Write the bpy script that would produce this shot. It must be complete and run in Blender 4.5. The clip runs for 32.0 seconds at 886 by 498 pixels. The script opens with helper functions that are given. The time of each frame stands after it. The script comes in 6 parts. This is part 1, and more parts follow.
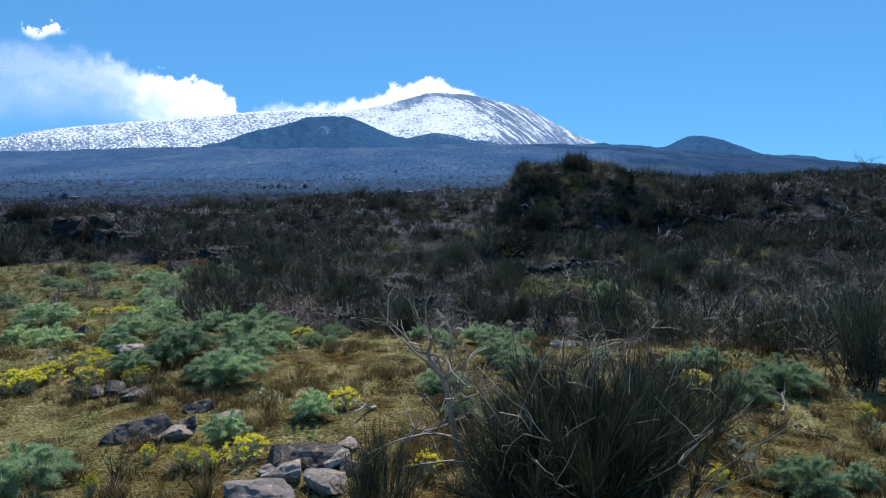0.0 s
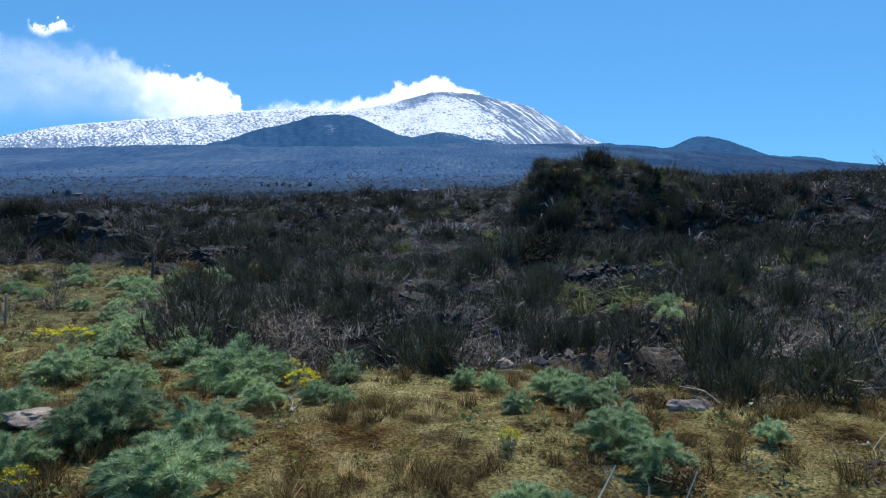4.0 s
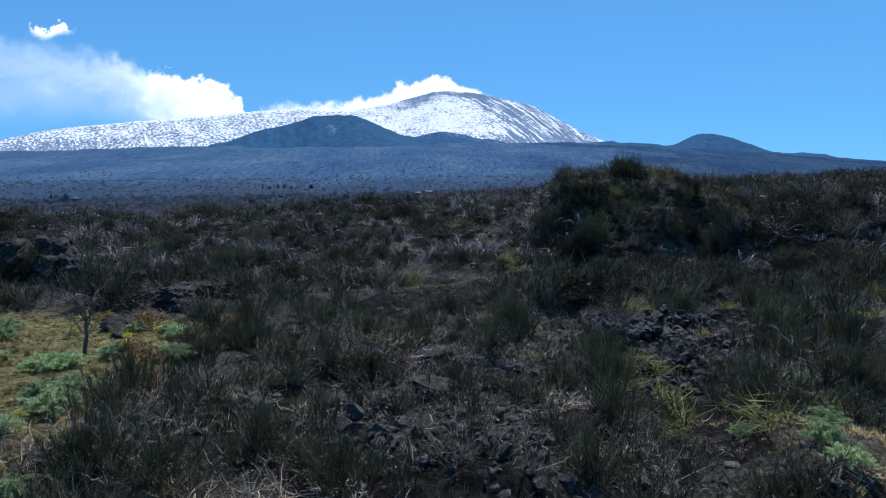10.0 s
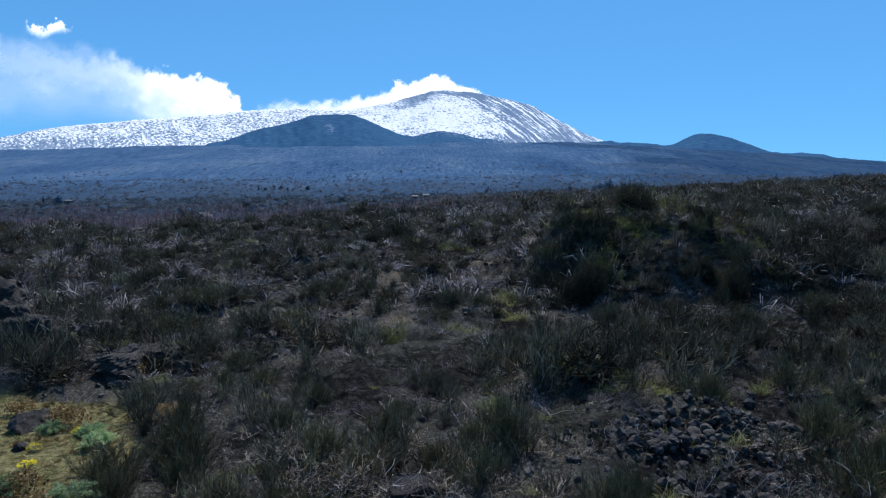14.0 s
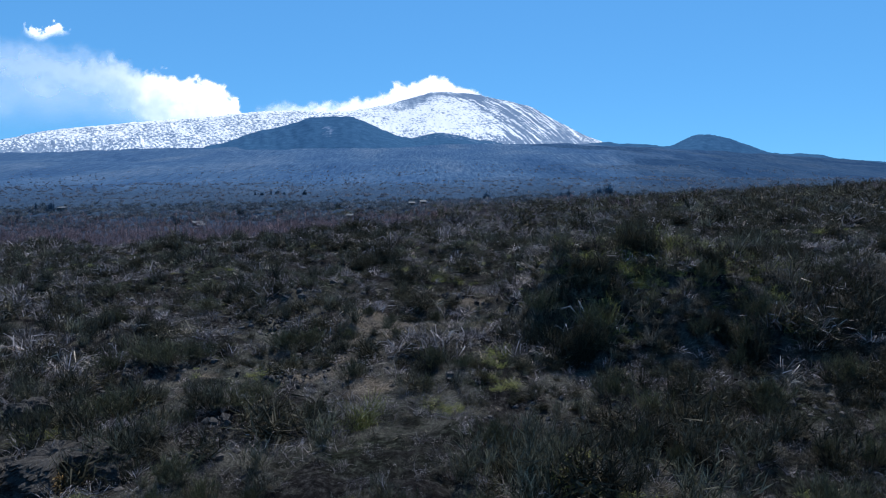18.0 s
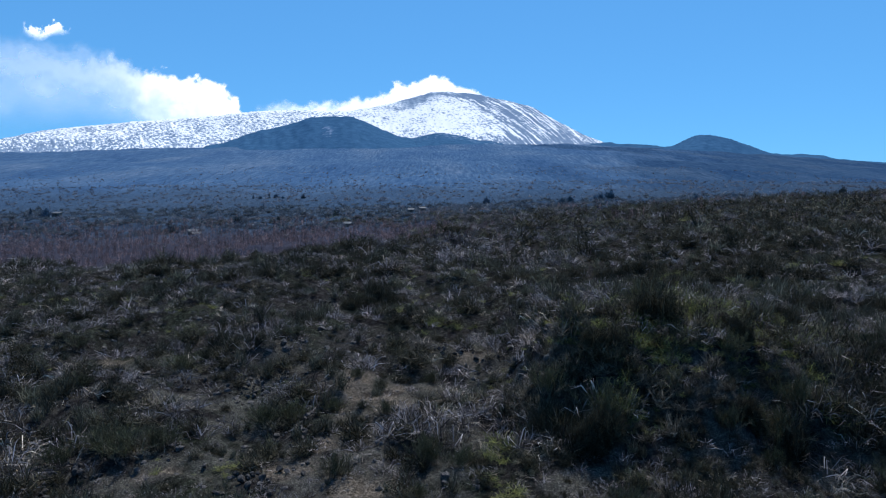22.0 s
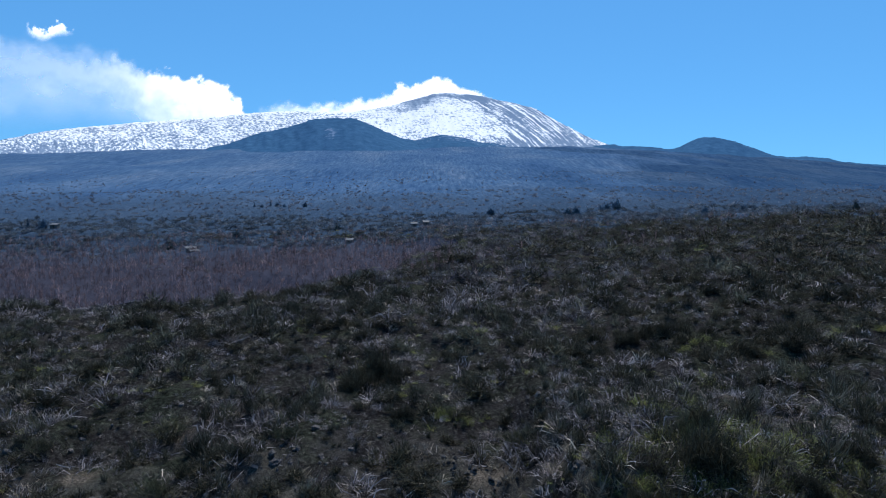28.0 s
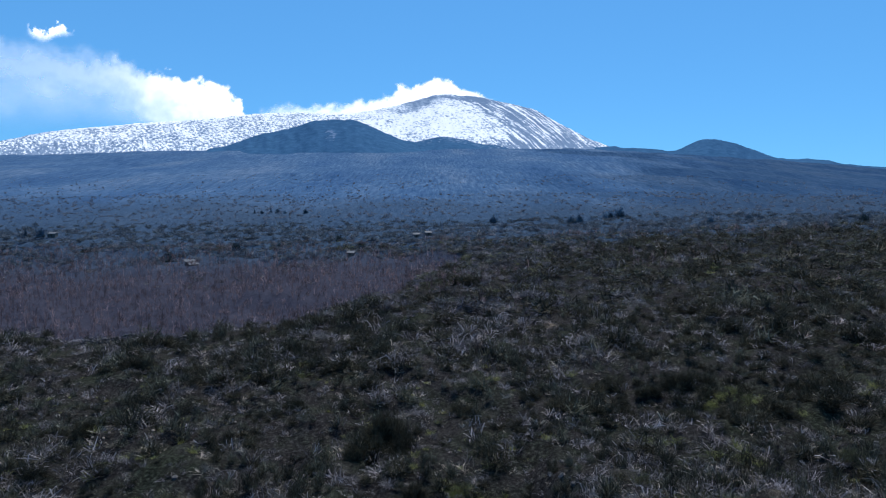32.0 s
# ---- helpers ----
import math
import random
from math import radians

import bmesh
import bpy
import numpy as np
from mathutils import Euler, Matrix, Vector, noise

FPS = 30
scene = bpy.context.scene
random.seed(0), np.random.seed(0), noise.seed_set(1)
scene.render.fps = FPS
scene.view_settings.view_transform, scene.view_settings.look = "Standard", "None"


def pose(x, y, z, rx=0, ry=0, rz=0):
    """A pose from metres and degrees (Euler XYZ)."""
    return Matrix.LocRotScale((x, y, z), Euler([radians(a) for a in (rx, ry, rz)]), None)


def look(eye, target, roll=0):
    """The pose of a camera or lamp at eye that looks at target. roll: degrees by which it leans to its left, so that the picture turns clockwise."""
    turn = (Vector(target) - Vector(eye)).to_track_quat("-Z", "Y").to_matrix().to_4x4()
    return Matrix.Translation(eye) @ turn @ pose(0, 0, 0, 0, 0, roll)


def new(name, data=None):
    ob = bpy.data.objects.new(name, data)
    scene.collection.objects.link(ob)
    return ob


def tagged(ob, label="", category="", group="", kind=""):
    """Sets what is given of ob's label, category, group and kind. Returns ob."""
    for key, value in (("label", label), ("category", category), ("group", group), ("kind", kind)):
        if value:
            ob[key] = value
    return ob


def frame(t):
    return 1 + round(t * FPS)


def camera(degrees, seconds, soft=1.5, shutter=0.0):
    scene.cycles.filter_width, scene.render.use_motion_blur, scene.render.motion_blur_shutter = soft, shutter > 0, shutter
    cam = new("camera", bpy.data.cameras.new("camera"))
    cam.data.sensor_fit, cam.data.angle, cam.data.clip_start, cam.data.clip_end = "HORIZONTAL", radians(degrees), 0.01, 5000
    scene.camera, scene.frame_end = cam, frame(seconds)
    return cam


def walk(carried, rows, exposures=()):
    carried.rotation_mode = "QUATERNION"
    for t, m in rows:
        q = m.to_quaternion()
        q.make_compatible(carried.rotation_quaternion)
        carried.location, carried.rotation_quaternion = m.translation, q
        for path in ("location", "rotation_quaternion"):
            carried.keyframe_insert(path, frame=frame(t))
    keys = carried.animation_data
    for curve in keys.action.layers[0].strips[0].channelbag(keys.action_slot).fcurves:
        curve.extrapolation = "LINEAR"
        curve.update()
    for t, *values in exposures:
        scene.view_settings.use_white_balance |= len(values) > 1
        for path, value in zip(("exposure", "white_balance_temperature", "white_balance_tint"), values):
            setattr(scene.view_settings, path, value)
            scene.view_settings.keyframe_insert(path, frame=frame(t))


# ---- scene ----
cam = camera(70, 32.0, soft=1.15)
PATH = [  # seconds, x, y, z, yaw, pitch, roll in degrees
    (0, 1.810, 0.003, 3.221, -0.630, -4.761, 0.153),
    (0.5, 1.714, 0.563, 3.219, -0.566, -4.763, 0.200),
    (1, 1.617, 1.124, 3.220, -0.489, -4.779, 0.246),
    (1.5, 1.512, 1.693, 3.206, -0.423, -4.793, 0.302),
    (2, 1.401, 2.274, 3.168, -0.383, -4.791, 0.363),
    (2.5, 1.291, 2.867, 3.115, -0.345, -4.781, 0.416),
    (3, 1.180, 3.467, 3.081, -0.305, -4.793, 0.458),
    (3.5, 1.056, 4.078, 3.066, -0.287, -4.814, 0.491),
    (4, 0.927, 4.700, 3.036, -0.274, -4.823, 0.513),
    (4.5, 0.788, 5.336, 2.993, -0.272, -4.824, 0.528),
    (5, 0.649, 5.988, 2.964, -0.263, -4.817, 0.530),
    (5.5, 0.521, 6.653, 2.981, -0.236, -4.815, 0.506),
    (6, 0.410, 7.327, 3.034, -0.203, -4.814, 0.467),
    (6.5, 0.296, 8.015, 3.128, -0.160, -4.818, 0.374),
    (7, 0.182, 8.693, 3.251, -0.127, -4.823, 0.261),
    (7.5, 0.078, 9.372, 3.398, -0.105, -4.822, 0.173),
    (8, 0.006, 10.060, 3.573, -0.088, -4.820, 0.117),
    (8.5, -0.014, 10.752, 3.788, -0.065, -4.835, 0.081),
    (9, 0.014, 11.423, 4.053, -0.034, -4.865, 0.054),
    (9.5, 0.050, 12.068, 4.354, -0.020, -4.884, 0.041),
    (10, 0.069, 12.714, 4.665, -0.028, -4.884, 0.049),
    (10.5, 0.080, 13.382, 4.969, -0.028, -4.886, 0.065),
    (11, 0.107, 14.078, 5.270, -0.017, -4.897, 0.075),
    (11.5, 0.166, 14.800, 5.578, -0.018, -4.911, 0.084),
    (12, 0.251, 15.527, 5.911, -0.049, -4.930, 0.111),
    (12.5, 0.347, 16.233, 6.288, -0.096, -4.960, 0.157),
    (13, 0.455, 16.915, 6.713, -0.136, -4.994, 0.202),
    (13.5, 0.592, 17.593, 7.157, -0.163, -5.004, 0.208),
    (14, 0.765, 18.280, 7.582, -0.185, -4.975, 0.155),
    (14.5, 0.927, 18.990, 7.992, -0.203, -4.956, 0.114),
    (15, 1.106, 19.702, 8.416, -0.216, -4.931, 0.068),
    (15.5, 1.294, 20.428, 8.832, -0.224, -4.900, 0.027),
    (16, 1.469, 21.143, 9.240, -0.233, -4.875, 0.009),
    (16.5, 1.621, 21.835, 9.655, -0.243, -4.863, 0.003),
    (17, 1.752, 22.532, 10.087, -0.257, -4.852, 0.004),
    (17.5, 1.876, 23.181, 10.506, -0.259, -4.861, 0.005),
    (18, 2.022, 23.866, 10.978, -0.238, -4.884, -0.006),
    (18.5, 2.162, 24.595, 11.499, -0.216, -4.905, -0.007),
    (19, 2.275, 25.368, 12.051, -0.207, -4.917, 0.005),
    (19.5, 2.360, 26.157, 12.607, -0.208, -4.923, 0.010),
    (20, 2.419, 26.923, 13.153, -0.213, -4.929, 0.001),
    (20.5, 2.447, 27.653, 13.705, -0.216, -4.933, -0.005),
    (21, 2.446, 28.355, 14.288, -0.218, -4.937, 0.006),
    (21.5, 2.423, 29.059, 14.894, -0.221, -4.939, 0.039),
    (22, 2.396, 29.795, 15.494, -0.223, -4.945, 0.084),
    (22.5, 2.377, 30.554, 16.092, -0.216, -4.965, 0.123),
    (23, 2.359, 31.293, 16.724, -0.200, -4.985, 0.152),
    (23.5, 2.322, 31.999, 17.407, -0.189, -4.993, 0.186),
    (24, 2.260, 32.713, 18.116, -0.186, -4.991, 0.236),
    (24.5, 2.184, 33.447, 18.827, -0.171, -4.985, 0.294),
    (25, 2.088, 34.163, 19.525, -0.145, -4.975, 0.342),
    (25.5, 2.000, 34.849, 20.196, -0.127, -4.962, 0.356),
    (26, 1.911, 35.534, 20.863, -0.099, -4.947, 0.346),
    (26.5, 1.833, 36.209, 21.502, -0.063, -4.928, 0.288),
    (27, 1.787, 36.920, 22.161, -0.028, -4.916, 0.237),
    (27.5, 1.755, 37.671, 22.880, -0.007, -4.912, 0.228),
    (28, 1.695, 38.444, 23.599, 0.004, -4.910, 0.239),
    (28.5, 1.712, 39.259, 24.429, 0.018, -4.917, 0.251),
    (29, 1.626, 39.963, 25.264, 0.020, -4.917, 0.249),
    (29.5, 1.453, 40.638, 26.041, 0.013, -4.906, 0.261),
    (30, 1.243, 41.347, 26.763, 0.017, -4.898, 0.292),
    (30.5, 1.000, 42.067, 27.467, 0.026, -4.902, 0.326),
    (31, 0.730, 42.759, 28.163, 0.029, -4.907, 0.340),
    (31.5, 0.469, 43.430, 28.831, 0.030, -4.895, 0.332),
    (32, 0.210, 44.111, 29.438, 0.026, -4.858, 0.325),
]


def eye_pose(x, y, z, yaw, pitch, roll):
    ahead = Vector((-math.sin(radians(yaw)) * math.cos(radians(pitch)), math.cos(radians(yaw)) * math.cos(radians(pitch)), math.sin(radians(pitch))))
    return look((x, y, z), Vector((x, y, z)) + ahead, roll)


walk(cam, [(row[0], eye_pose(*row[1:])) for row in PATH])

# ---- sky and sun ----
SUN_ELEVATION, SUN_TURN = 52.0, 14.0  # degrees above the horizon; from +y towards +x
world = bpy.data.worlds.new("sky")
scene.world = world
world.use_nodes = True
wn = world.node_tree
sky = wn.nodes.new("ShaderNodeTexSky")
sky.sky_type = "NISHITA"
sky.sun_disc = False
sky.sun_elevation = radians(SUN_ELEVATION)
sky.sun_rotation = radians(SUN_TURN)
sky.altitude, sky.air_density, sky.dust_density, sky.ozone_density = 2500.0, 1.0, 0.0, 2.0
even = wn.nodes.new("ShaderNodeGamma")  # very dry air: little change between the zenith and the horizon
even.inputs["Gamma"].default_value = 0.42
clear = wn.nodes.new("ShaderNodeMix")  # the clear blue of dry mountain air
clear.data_type, clear.blend_type = "RGBA", "MULTIPLY"
clear.inputs["Factor"].default_value, clear.inputs["B"].default_value = 1.0, (0.555, 1.53, 2.68, 1)
wn.links.new(sky.outputs[0], even.inputs["Color"])
wn.links.new(even.outputs[0], clear.inputs["A"])
wn.links.new(clear.outputs["Result"], wn.nodes["Background"].inputs[0])
wn.nodes["Background"].inputs[1].default_value = 0.15
sun = new("sun", bpy.data.lights.new("sun", "SUN"))
sun.data.energy, sun.data.angle, sun.data.color = 5.0, radians(0.53), (1.0, 0.95, 0.88)
reach = Vector((math.sin(radians(SUN_TURN)) * math.cos(radians(SUN_ELEVATION)), math.cos(radians(SUN_TURN)) * math.cos(radians(SUN_ELEVATION)), math.sin(radians(SUN_ELEVATION))))
sun.matrix_world = look(reach * 300, (0, 0, 0))

# ---- small tools ----
rng = np.random.default_rng(7)
TABLE = rng.random((64, 64))


def vnoise(x, y):
    """Smooth value noise between 0 and 1, with a lattice of one unit."""
    xi, yi = np.floor(x).astype(int), np.floor(y).astype(int)
    fx, fy = x - xi, y - yi
    fx, fy = fx * fx * (3 - 2 * fx), fy * fy * (3 - 2 * fy)
    a, b = TABLE[xi % 64, yi % 64], TABLE[(xi + 1) % 64, yi % 64]
    c, d = TABLE[xi % 64, (yi + 1) % 64], TABLE[(xi + 1) % 64, (yi + 1) % 64]
    return (a * (1 - fx) + b * fx) * (1 - fy) + (c * (1 - fx) + d * fx) * fy


def fbm(x, y, octaves=4, gain=0.5):
    total, size, norm = 0.0, 1.0, 0.0
    for n in range(octaves):
        total = total + size * vnoise(x * 2.03 ** n + 17.3 * n, y * 2.03 ** n + 9.1 * n)
        norm += size
        size *= gain
    return total / norm


def smooth(a, b, v):
    s = np.clip((v - a) / (b - a), 0, 1)
    return s * s * (3 - 2 * s)


def mesh_from(name, verts, tris, material=None, attributes=None, soft=False):
    """A mesh from arrays of places and triangles."""
    me = bpy.data.meshes.new(name)
    verts, tris = np.asarray(verts, np.float32), np.asarray(tris, np.int32)
    me.vertices.add(len(verts))
    me.vertices.foreach_set("co", verts.ravel())
    me.loops.add(tris.size)
    me.loops.foreach_set("vertex_index", tris.ravel())
    me.polygons.add(len(tris))
    me.polygons.foreach_set("loop_start", np.arange(0, tris.size, 3, dtype=np.int32))
    me.update(calc_edges=True)
    me.polygons.foreach_set("use_smooth", np.full(len(tris), soft))
    for key, values in (attributes or {}).items():
        me.attributes.new(key, "FLOAT", "POINT").data.foreach_set("value", np.asarray(values, np.float32))
    if material:
        me.materials.append(material)
    return me


def grid_tris(rows, columns):
    i = np.arange(rows - 1)[:, None] * columns + np.arange(columns - 1)[None]
    i = i.ravel()
    return np.concatenate([np.stack([i, i + 1, i + columns + 1], 1), np.stack([i, i + columns + 1, i + columns], 1)])


class Pile:
    """Gathers triangles of many pieces into one mesh."""

    def __init__(self):
        self.v, self.f, self.n = [], [], 0

    def add(self, verts, tris):
        self.v.append(np.asarray(verts, float))
        self.f.append(np.asarray(tris, int) + self.n)
        self.n += len(verts)

    def arrays(self):
        return np.concatenate(self.v), np.concatenate(self.f)

    def mesh(self, name, material, soft=False):
        return mesh_from(name, *self.arrays(), material, soft=soft)


# ---- the lie of the land ----
BASE_Y = [-400, -60, 0, 13, 16, 19, 22, 27, 45, 60, 75, 90, 110, 130, 170, 300, 540, 1000, 2600, 3200, 4900]
BASE_Z = [-6, 0.3, 0.0, -0.05, -0.5, -1.0, -1.6, -1.9, -2.0, -1.9, -1.6, -0.9, 0.3, 0.8, 1.5, 2.6, 5.0, 38, 213, 262, 250]
TILT_Y = [0, 45, 70, 110, 150, 300, 540, 1000, 5000]
TILT_R = [0, 0.0, 0.015, 0.04, 0.05, 0.055, 0.03, 0.012, 0.0]


def meadow_edge(x):
    return np.interp(x, [-40, -26, -15, -12.6, -10.5, -9.8, -9.2, -7.5, -5, -3, 0, 4, 7, 10, 14, 20], [48, 48, 47, 44.5, 41, 34, 27, 21.5, 19.6, 18.6, 18.2, 18.5, 17.5, 14.5, 12.5, 11])


def meadow(x, y):
    """1 on the grassy meadow, 0 on the lava field."""
    wob = (fbm(x * 0.35, y * 0.35, 3) - 0.5) * 5
    return smooth(1.2, -1.0, y + wob - meadow_edge(x))


WOOD_Y, WOOD_X = [166, 174, 184, 200, 236, 266, 301, 330, 362, 385], [-86, -57, -38, -30, -14, -5, 7, 8, -8, -70]


def ground(x, y):
    x, y = np.asarray(x, float), np.asarray(y, float)
    z = np.interp(y, BASE_Y, BASE_Z)
    fan = np.interp(x / np.maximum(y, 300), [-1.2, -0.7, -0.3, 0.2, 0.35, 0.55, 0.7, 1.2], [0.7, 0.82, 0.95, 0.99, 0.92, 0.76, 0.64, 0.5])
    z = z * (1 + (fan - 1) * smooth(540, 1200, y))
    z = z + np.interp(y, TILT_Y, TILT_R) * np.where(x > 0, x, 0.6 * x) * smooth(900, 400, np.abs(x))
    # the left side of the meadow lies a little higher beyond its foot
    z = z + 0.5 * smooth(-2, -9, x) * smooth(14, 20, y) * smooth(48, 30, y)
    # the overgrown lava mound
    front = np.exp(-np.clip(75.5 + 2.6 * np.sin(x * 0.11) + 3.5 * (fbm(x * 0.22 + 8, 0 * x, 2) - 0.5) - y, 0, None) ** 2 / (64 - 46 * (np.exp(-((x - 11.5) / 2.4) ** 2) + np.exp(-((x - 23.8) / 1.8) ** 2))))
    back = np.exp(-np.clip(y - 82, 0, None) ** 2 / 520)
    side = smooth(8.2, 13.2, x + (fbm(x * 0.2, y * 0.2, 2) - 0.5) * 3) * (1 - 0.35 * smooth(20, 34, x)) * smooth(120, 70, x)
    z = z + 6.9 * front * back * side * (0.76 + 0.48 * fbm(x * 0.16 + 5, y * 0.16, 3))
    # the hollow in which the leafless wood stands
    edge = np.interp(y, WOOD_Y[:9], WOOD_X[:9])
    z = z - 4.8 * smooth(170, 194, y) * smooth(450, 340, y) * smooth(edge + 10, edge - 14, x)
    # small bank of earth at the end of the meadow
    z = z + 0.9 * np.exp(-((x - 9.2) / 1.8) ** 2 - ((y - 26.5) / 2.2) ** 2)
    rough = 1 - meadow(x, y)
    z = z + rough * (fbm(x * 0.3, y * 0.3, 4) - 0.5) * 2.0 * smooth(1500, 700, y)
    z = z + rough * (fbm(x * 0.13 + 20, y * 0.13 + 9, 3) - 0.5) * 3.6 * smooth(55, 95, y) * smooth(800, 300, y)
    z = z + rough * (fbm(x * 1.5, y * 1.5, 2) - 0.5) * 0.45 * smooth(90, 40, y)
    z = z + (fbm(x * 0.8 + 40, y * 0.8, 3) - 0.5) * 0.22 * smooth(120, 60, y)
    z = z + (fbm(x * 0.035 + 11, y * 0.035, 3) - 0.5) * 4.0 * smooth(120, 260, y)
    z = z + (fbm(x * 0.006 + 2, y * 0.006, 4) - 0.5) * 26 * smooth(600, 1500, y)
    return z

# ---- materials ----
def nodes_of(name, rough=0.8, spec=0.3):
    mat = bpy.data.materials.new(name)
    mat.use_nodes = True
    tree = mat.node_tree
    bsdf = tree.nodes["Principled BSDF"]
    bsdf.inputs["Roughness"].default_value = rough
    bsdf.inputs["Specular IOR Level"].default_value = spec
    return mat, tree, bsdf


def noise_node(tree, scale, detail=5.0, rough=0.6, vector=None):
    n = tree.nodes.new("ShaderNodeTexNoise")
    n.inputs["Scale"].default_value, n.inputs["Detail"].default_value, n.inputs["Roughness"].default_value = scale, detail, rough
    if vector:
        tree.links.new(vector, n.inputs["Vector"])
    return n.outputs["Fac"]


def ramp(tree, fac, stops):
    r = tree.nodes.new("ShaderNodeValToRGB")
    e = r.color_ramp.elements
    while len(e) < len(stops):
        e.new(0.5)
    for item, (at, colour) in zip(e, stops):
        item.position, item.color = at, (*colour, 1)
    tree.links.new(fac, r.inputs[0])
    return r.outputs[0]


def mix(tree, fac, a, b, kind="MIX"):
    m = tree.nodes.new("ShaderNodeMix")
    m.data_type, m.blend_type = "RGBA", kind
    for socket, value in ((m.inputs["Factor"], fac), (m.inputs["A"], a), (m.inputs["B"], b)):
        if isinstance(value, bpy.types.NodeSocket):
            tree.links.new(value, socket)
        elif isinstance(value, tuple):
            socket.default_value = (*value, 1)
        else:
            socket.default_value = value
    return m.outputs["Result"]


def world_place(tree, scale=(1, 1, 1)):
    g = tree.nodes.new("ShaderNodeNewGeometry")
    m = tree.nodes.new("ShaderNodeMapping")
    m.inputs["Scale"].default_value = scale
    tree.links.new(g.outputs["Position"], m.inputs["Vector"])
    return m.outputs["Vector"]


def attribute(tree, name):
    a = tree.nodes.new("ShaderNodeAttribute")
    a.attribute_name = name
    return a.outputs["Fac"]


def bump(tree, bsdf, height, strength, distance):
    b = tree.nodes.new("ShaderNodeBump")
    b.inputs["Strength"].default_value, b.inputs["Distance"].default_value = strength, distance
    tree.links.new(height, b.inputs["Height"])
    tree.links.new(b.outputs[0], bsdf.inputs["Normal"])


def island(tree):
    return tree.nodes.new("ShaderNodeNewGeometry").outputs["Random Per Island"]


def per_object(tree):
    return tree.nodes.new("ShaderNodeObjectInfo").outputs["Random"]


def plant(name, dark, mid, light, rough=0.6, sheer=0.0, spec=0.15, toned=False):
    """Leaves and twigs: each piece has its own tone, each plant a slight tint, and thin ones let light through."""
    mat, tree, bsdf = nodes_of(name, rough, spec)
    tone = ramp(tree, island(tree), [(0.0, tuple(0.72 * v for v in dark)), (0.5, tuple(0.88 * v for v in mid)), (0.82, light), (1.0, tuple(min(0.9, 1.3 * v) for v in light))])
    if toned:  # many plants in one mesh, each with its own tone
        shift = ramp(tree, attribute(tree, "tone"), [(0.0, (0.35, 0.37, 0.41)), (0.55, (0.9, 0.92, 1.0)), (1.0, (1.55, 1.50, 1.52))])
    else:
        shift = ramp(tree, per_object(tree), [(0.0, (0.72, 0.74, 0.70)), (1.0, (1.15, 1.08, 1.05))])
    patch = ramp(tree, noise_node(tree, 0.17, 4, 0.65, world_place(tree)), [(0.36, (0.62, 0.63, 0.65)), (0.5, (0.95, 0.95, 0.95)), (0.64, (1.32, 1.27, 1.18))])
    tone = mix(tree, 1.0, mix(tree, 1.0, tone, shift, "MULTIPLY"), patch, "MULTIPLY")
    tree.links.new(tone, bsdf.inputs["Base Color"])
    if sheer:
        t = tree.nodes.new("ShaderNodeBsdfTranslucent")
        tree.links.new(tone, t.inputs["Color"])
        m = tree.nodes.new("ShaderNodeMixShader")
        m.inputs[0].default_value = sheer
        tree.links.new(bsdf.outputs[0], m.inputs[1])
        tree.links.new(t.outputs[0], m.inputs[2])
        tree.links.new(m.outputs[0], tree.nodes["Material Output"].inputs["Surface"])
    return mat


FENNEL = plant("fennel_leaf", (0.170, 0.279, 0.137), (0.374, 0.540, 0.290), (0.595, 0.771, 0.455), 0.6, 0.48)
FENNEL_STEM = plant("fennel_stem", (0.14, 0.18, 0.08), (0.2, 0.24, 0.12), (0.3, 0.3, 0.16))
BROOM = plant("broom_rod", (0.028, 0.035, 0.019), (0.055, 0.062, 0.034), (0.145, 0.153, 0.088), 0.45, 0.15, 0.3)
SCRUB = plant("scrub_leaf", (0.024, 0.026, 0.021), (0.056, 0.055, 0.041), (0.151, 0.141, 0.098), 0.6, 0.2, 0.1)
FIELD_DARK = plant("dark_evergreen_leaf", (0.019, 0.021, 0.016), (0.038, 0.040, 0.029), (0.084, 0.082, 0.060), 0.6, 0.2, 0.1)
FIELD_BROOM = plant("field_broom", (0.030, 0.035, 0.025), (0.059, 0.065, 0.047), (0.123, 0.127, 0.095), 0.6, 0.25, 0.1, True)
FIELD_SCRUB = plant("field_scrub", (0.059, 0.057, 0.045), (0.109, 0.101, 0.080), (0.198, 0.185, 0.146), 0.6, 0.3, 0.1, True)
FIELD_TWIG = plant("field_twig", (0.038, 0.034, 0.036), (0.125, 0.113, 0.117), (0.424, 0.394, 0.387), 0.5, 0.25, 0.15, True)
STRAW = plant("field_straw", (0.07, 0.07, 0.056), (0.15, 0.15, 0.12), (0.32, 0.32, 0.27), 0.6, 0.4, 0.05)
# Pale bluish leaf tone: the haze of distance is painted into it.
HAZED_LEAF = plant("far_bush", (0.098, 0.131, 0.185), (0.138, 0.172, 0.237), (0.184, 0.220, 0.285), 0.8, 0.45, 0.0)
HERO_GREEN = plant("dark_broom_rod", (0.018, 0.023, 0.014), (0.036, 0.042, 0.026), (0.095, 0.104, 0.068), 0.45, 0.12, 0.3)
TWIG = plant("grey_twig", (0.057, 0.044, 0.034), (0.213, 0.175, 0.141), (0.749, 0.630, 0.521), 0.55, 0.2, 0.25)
PALE = plant("bleached_wood", (0.172, 0.151, 0.130), (0.402, 0.359, 0.308), (0.644, 0.581, 0.503), 0.6, 0.0, 0.2)
GREYWOOD = plant("dead_grey_wood", (0.111, 0.083, 0.063), (0.241, 0.186, 0.143), (0.525, 0.422, 0.330), 0.55)
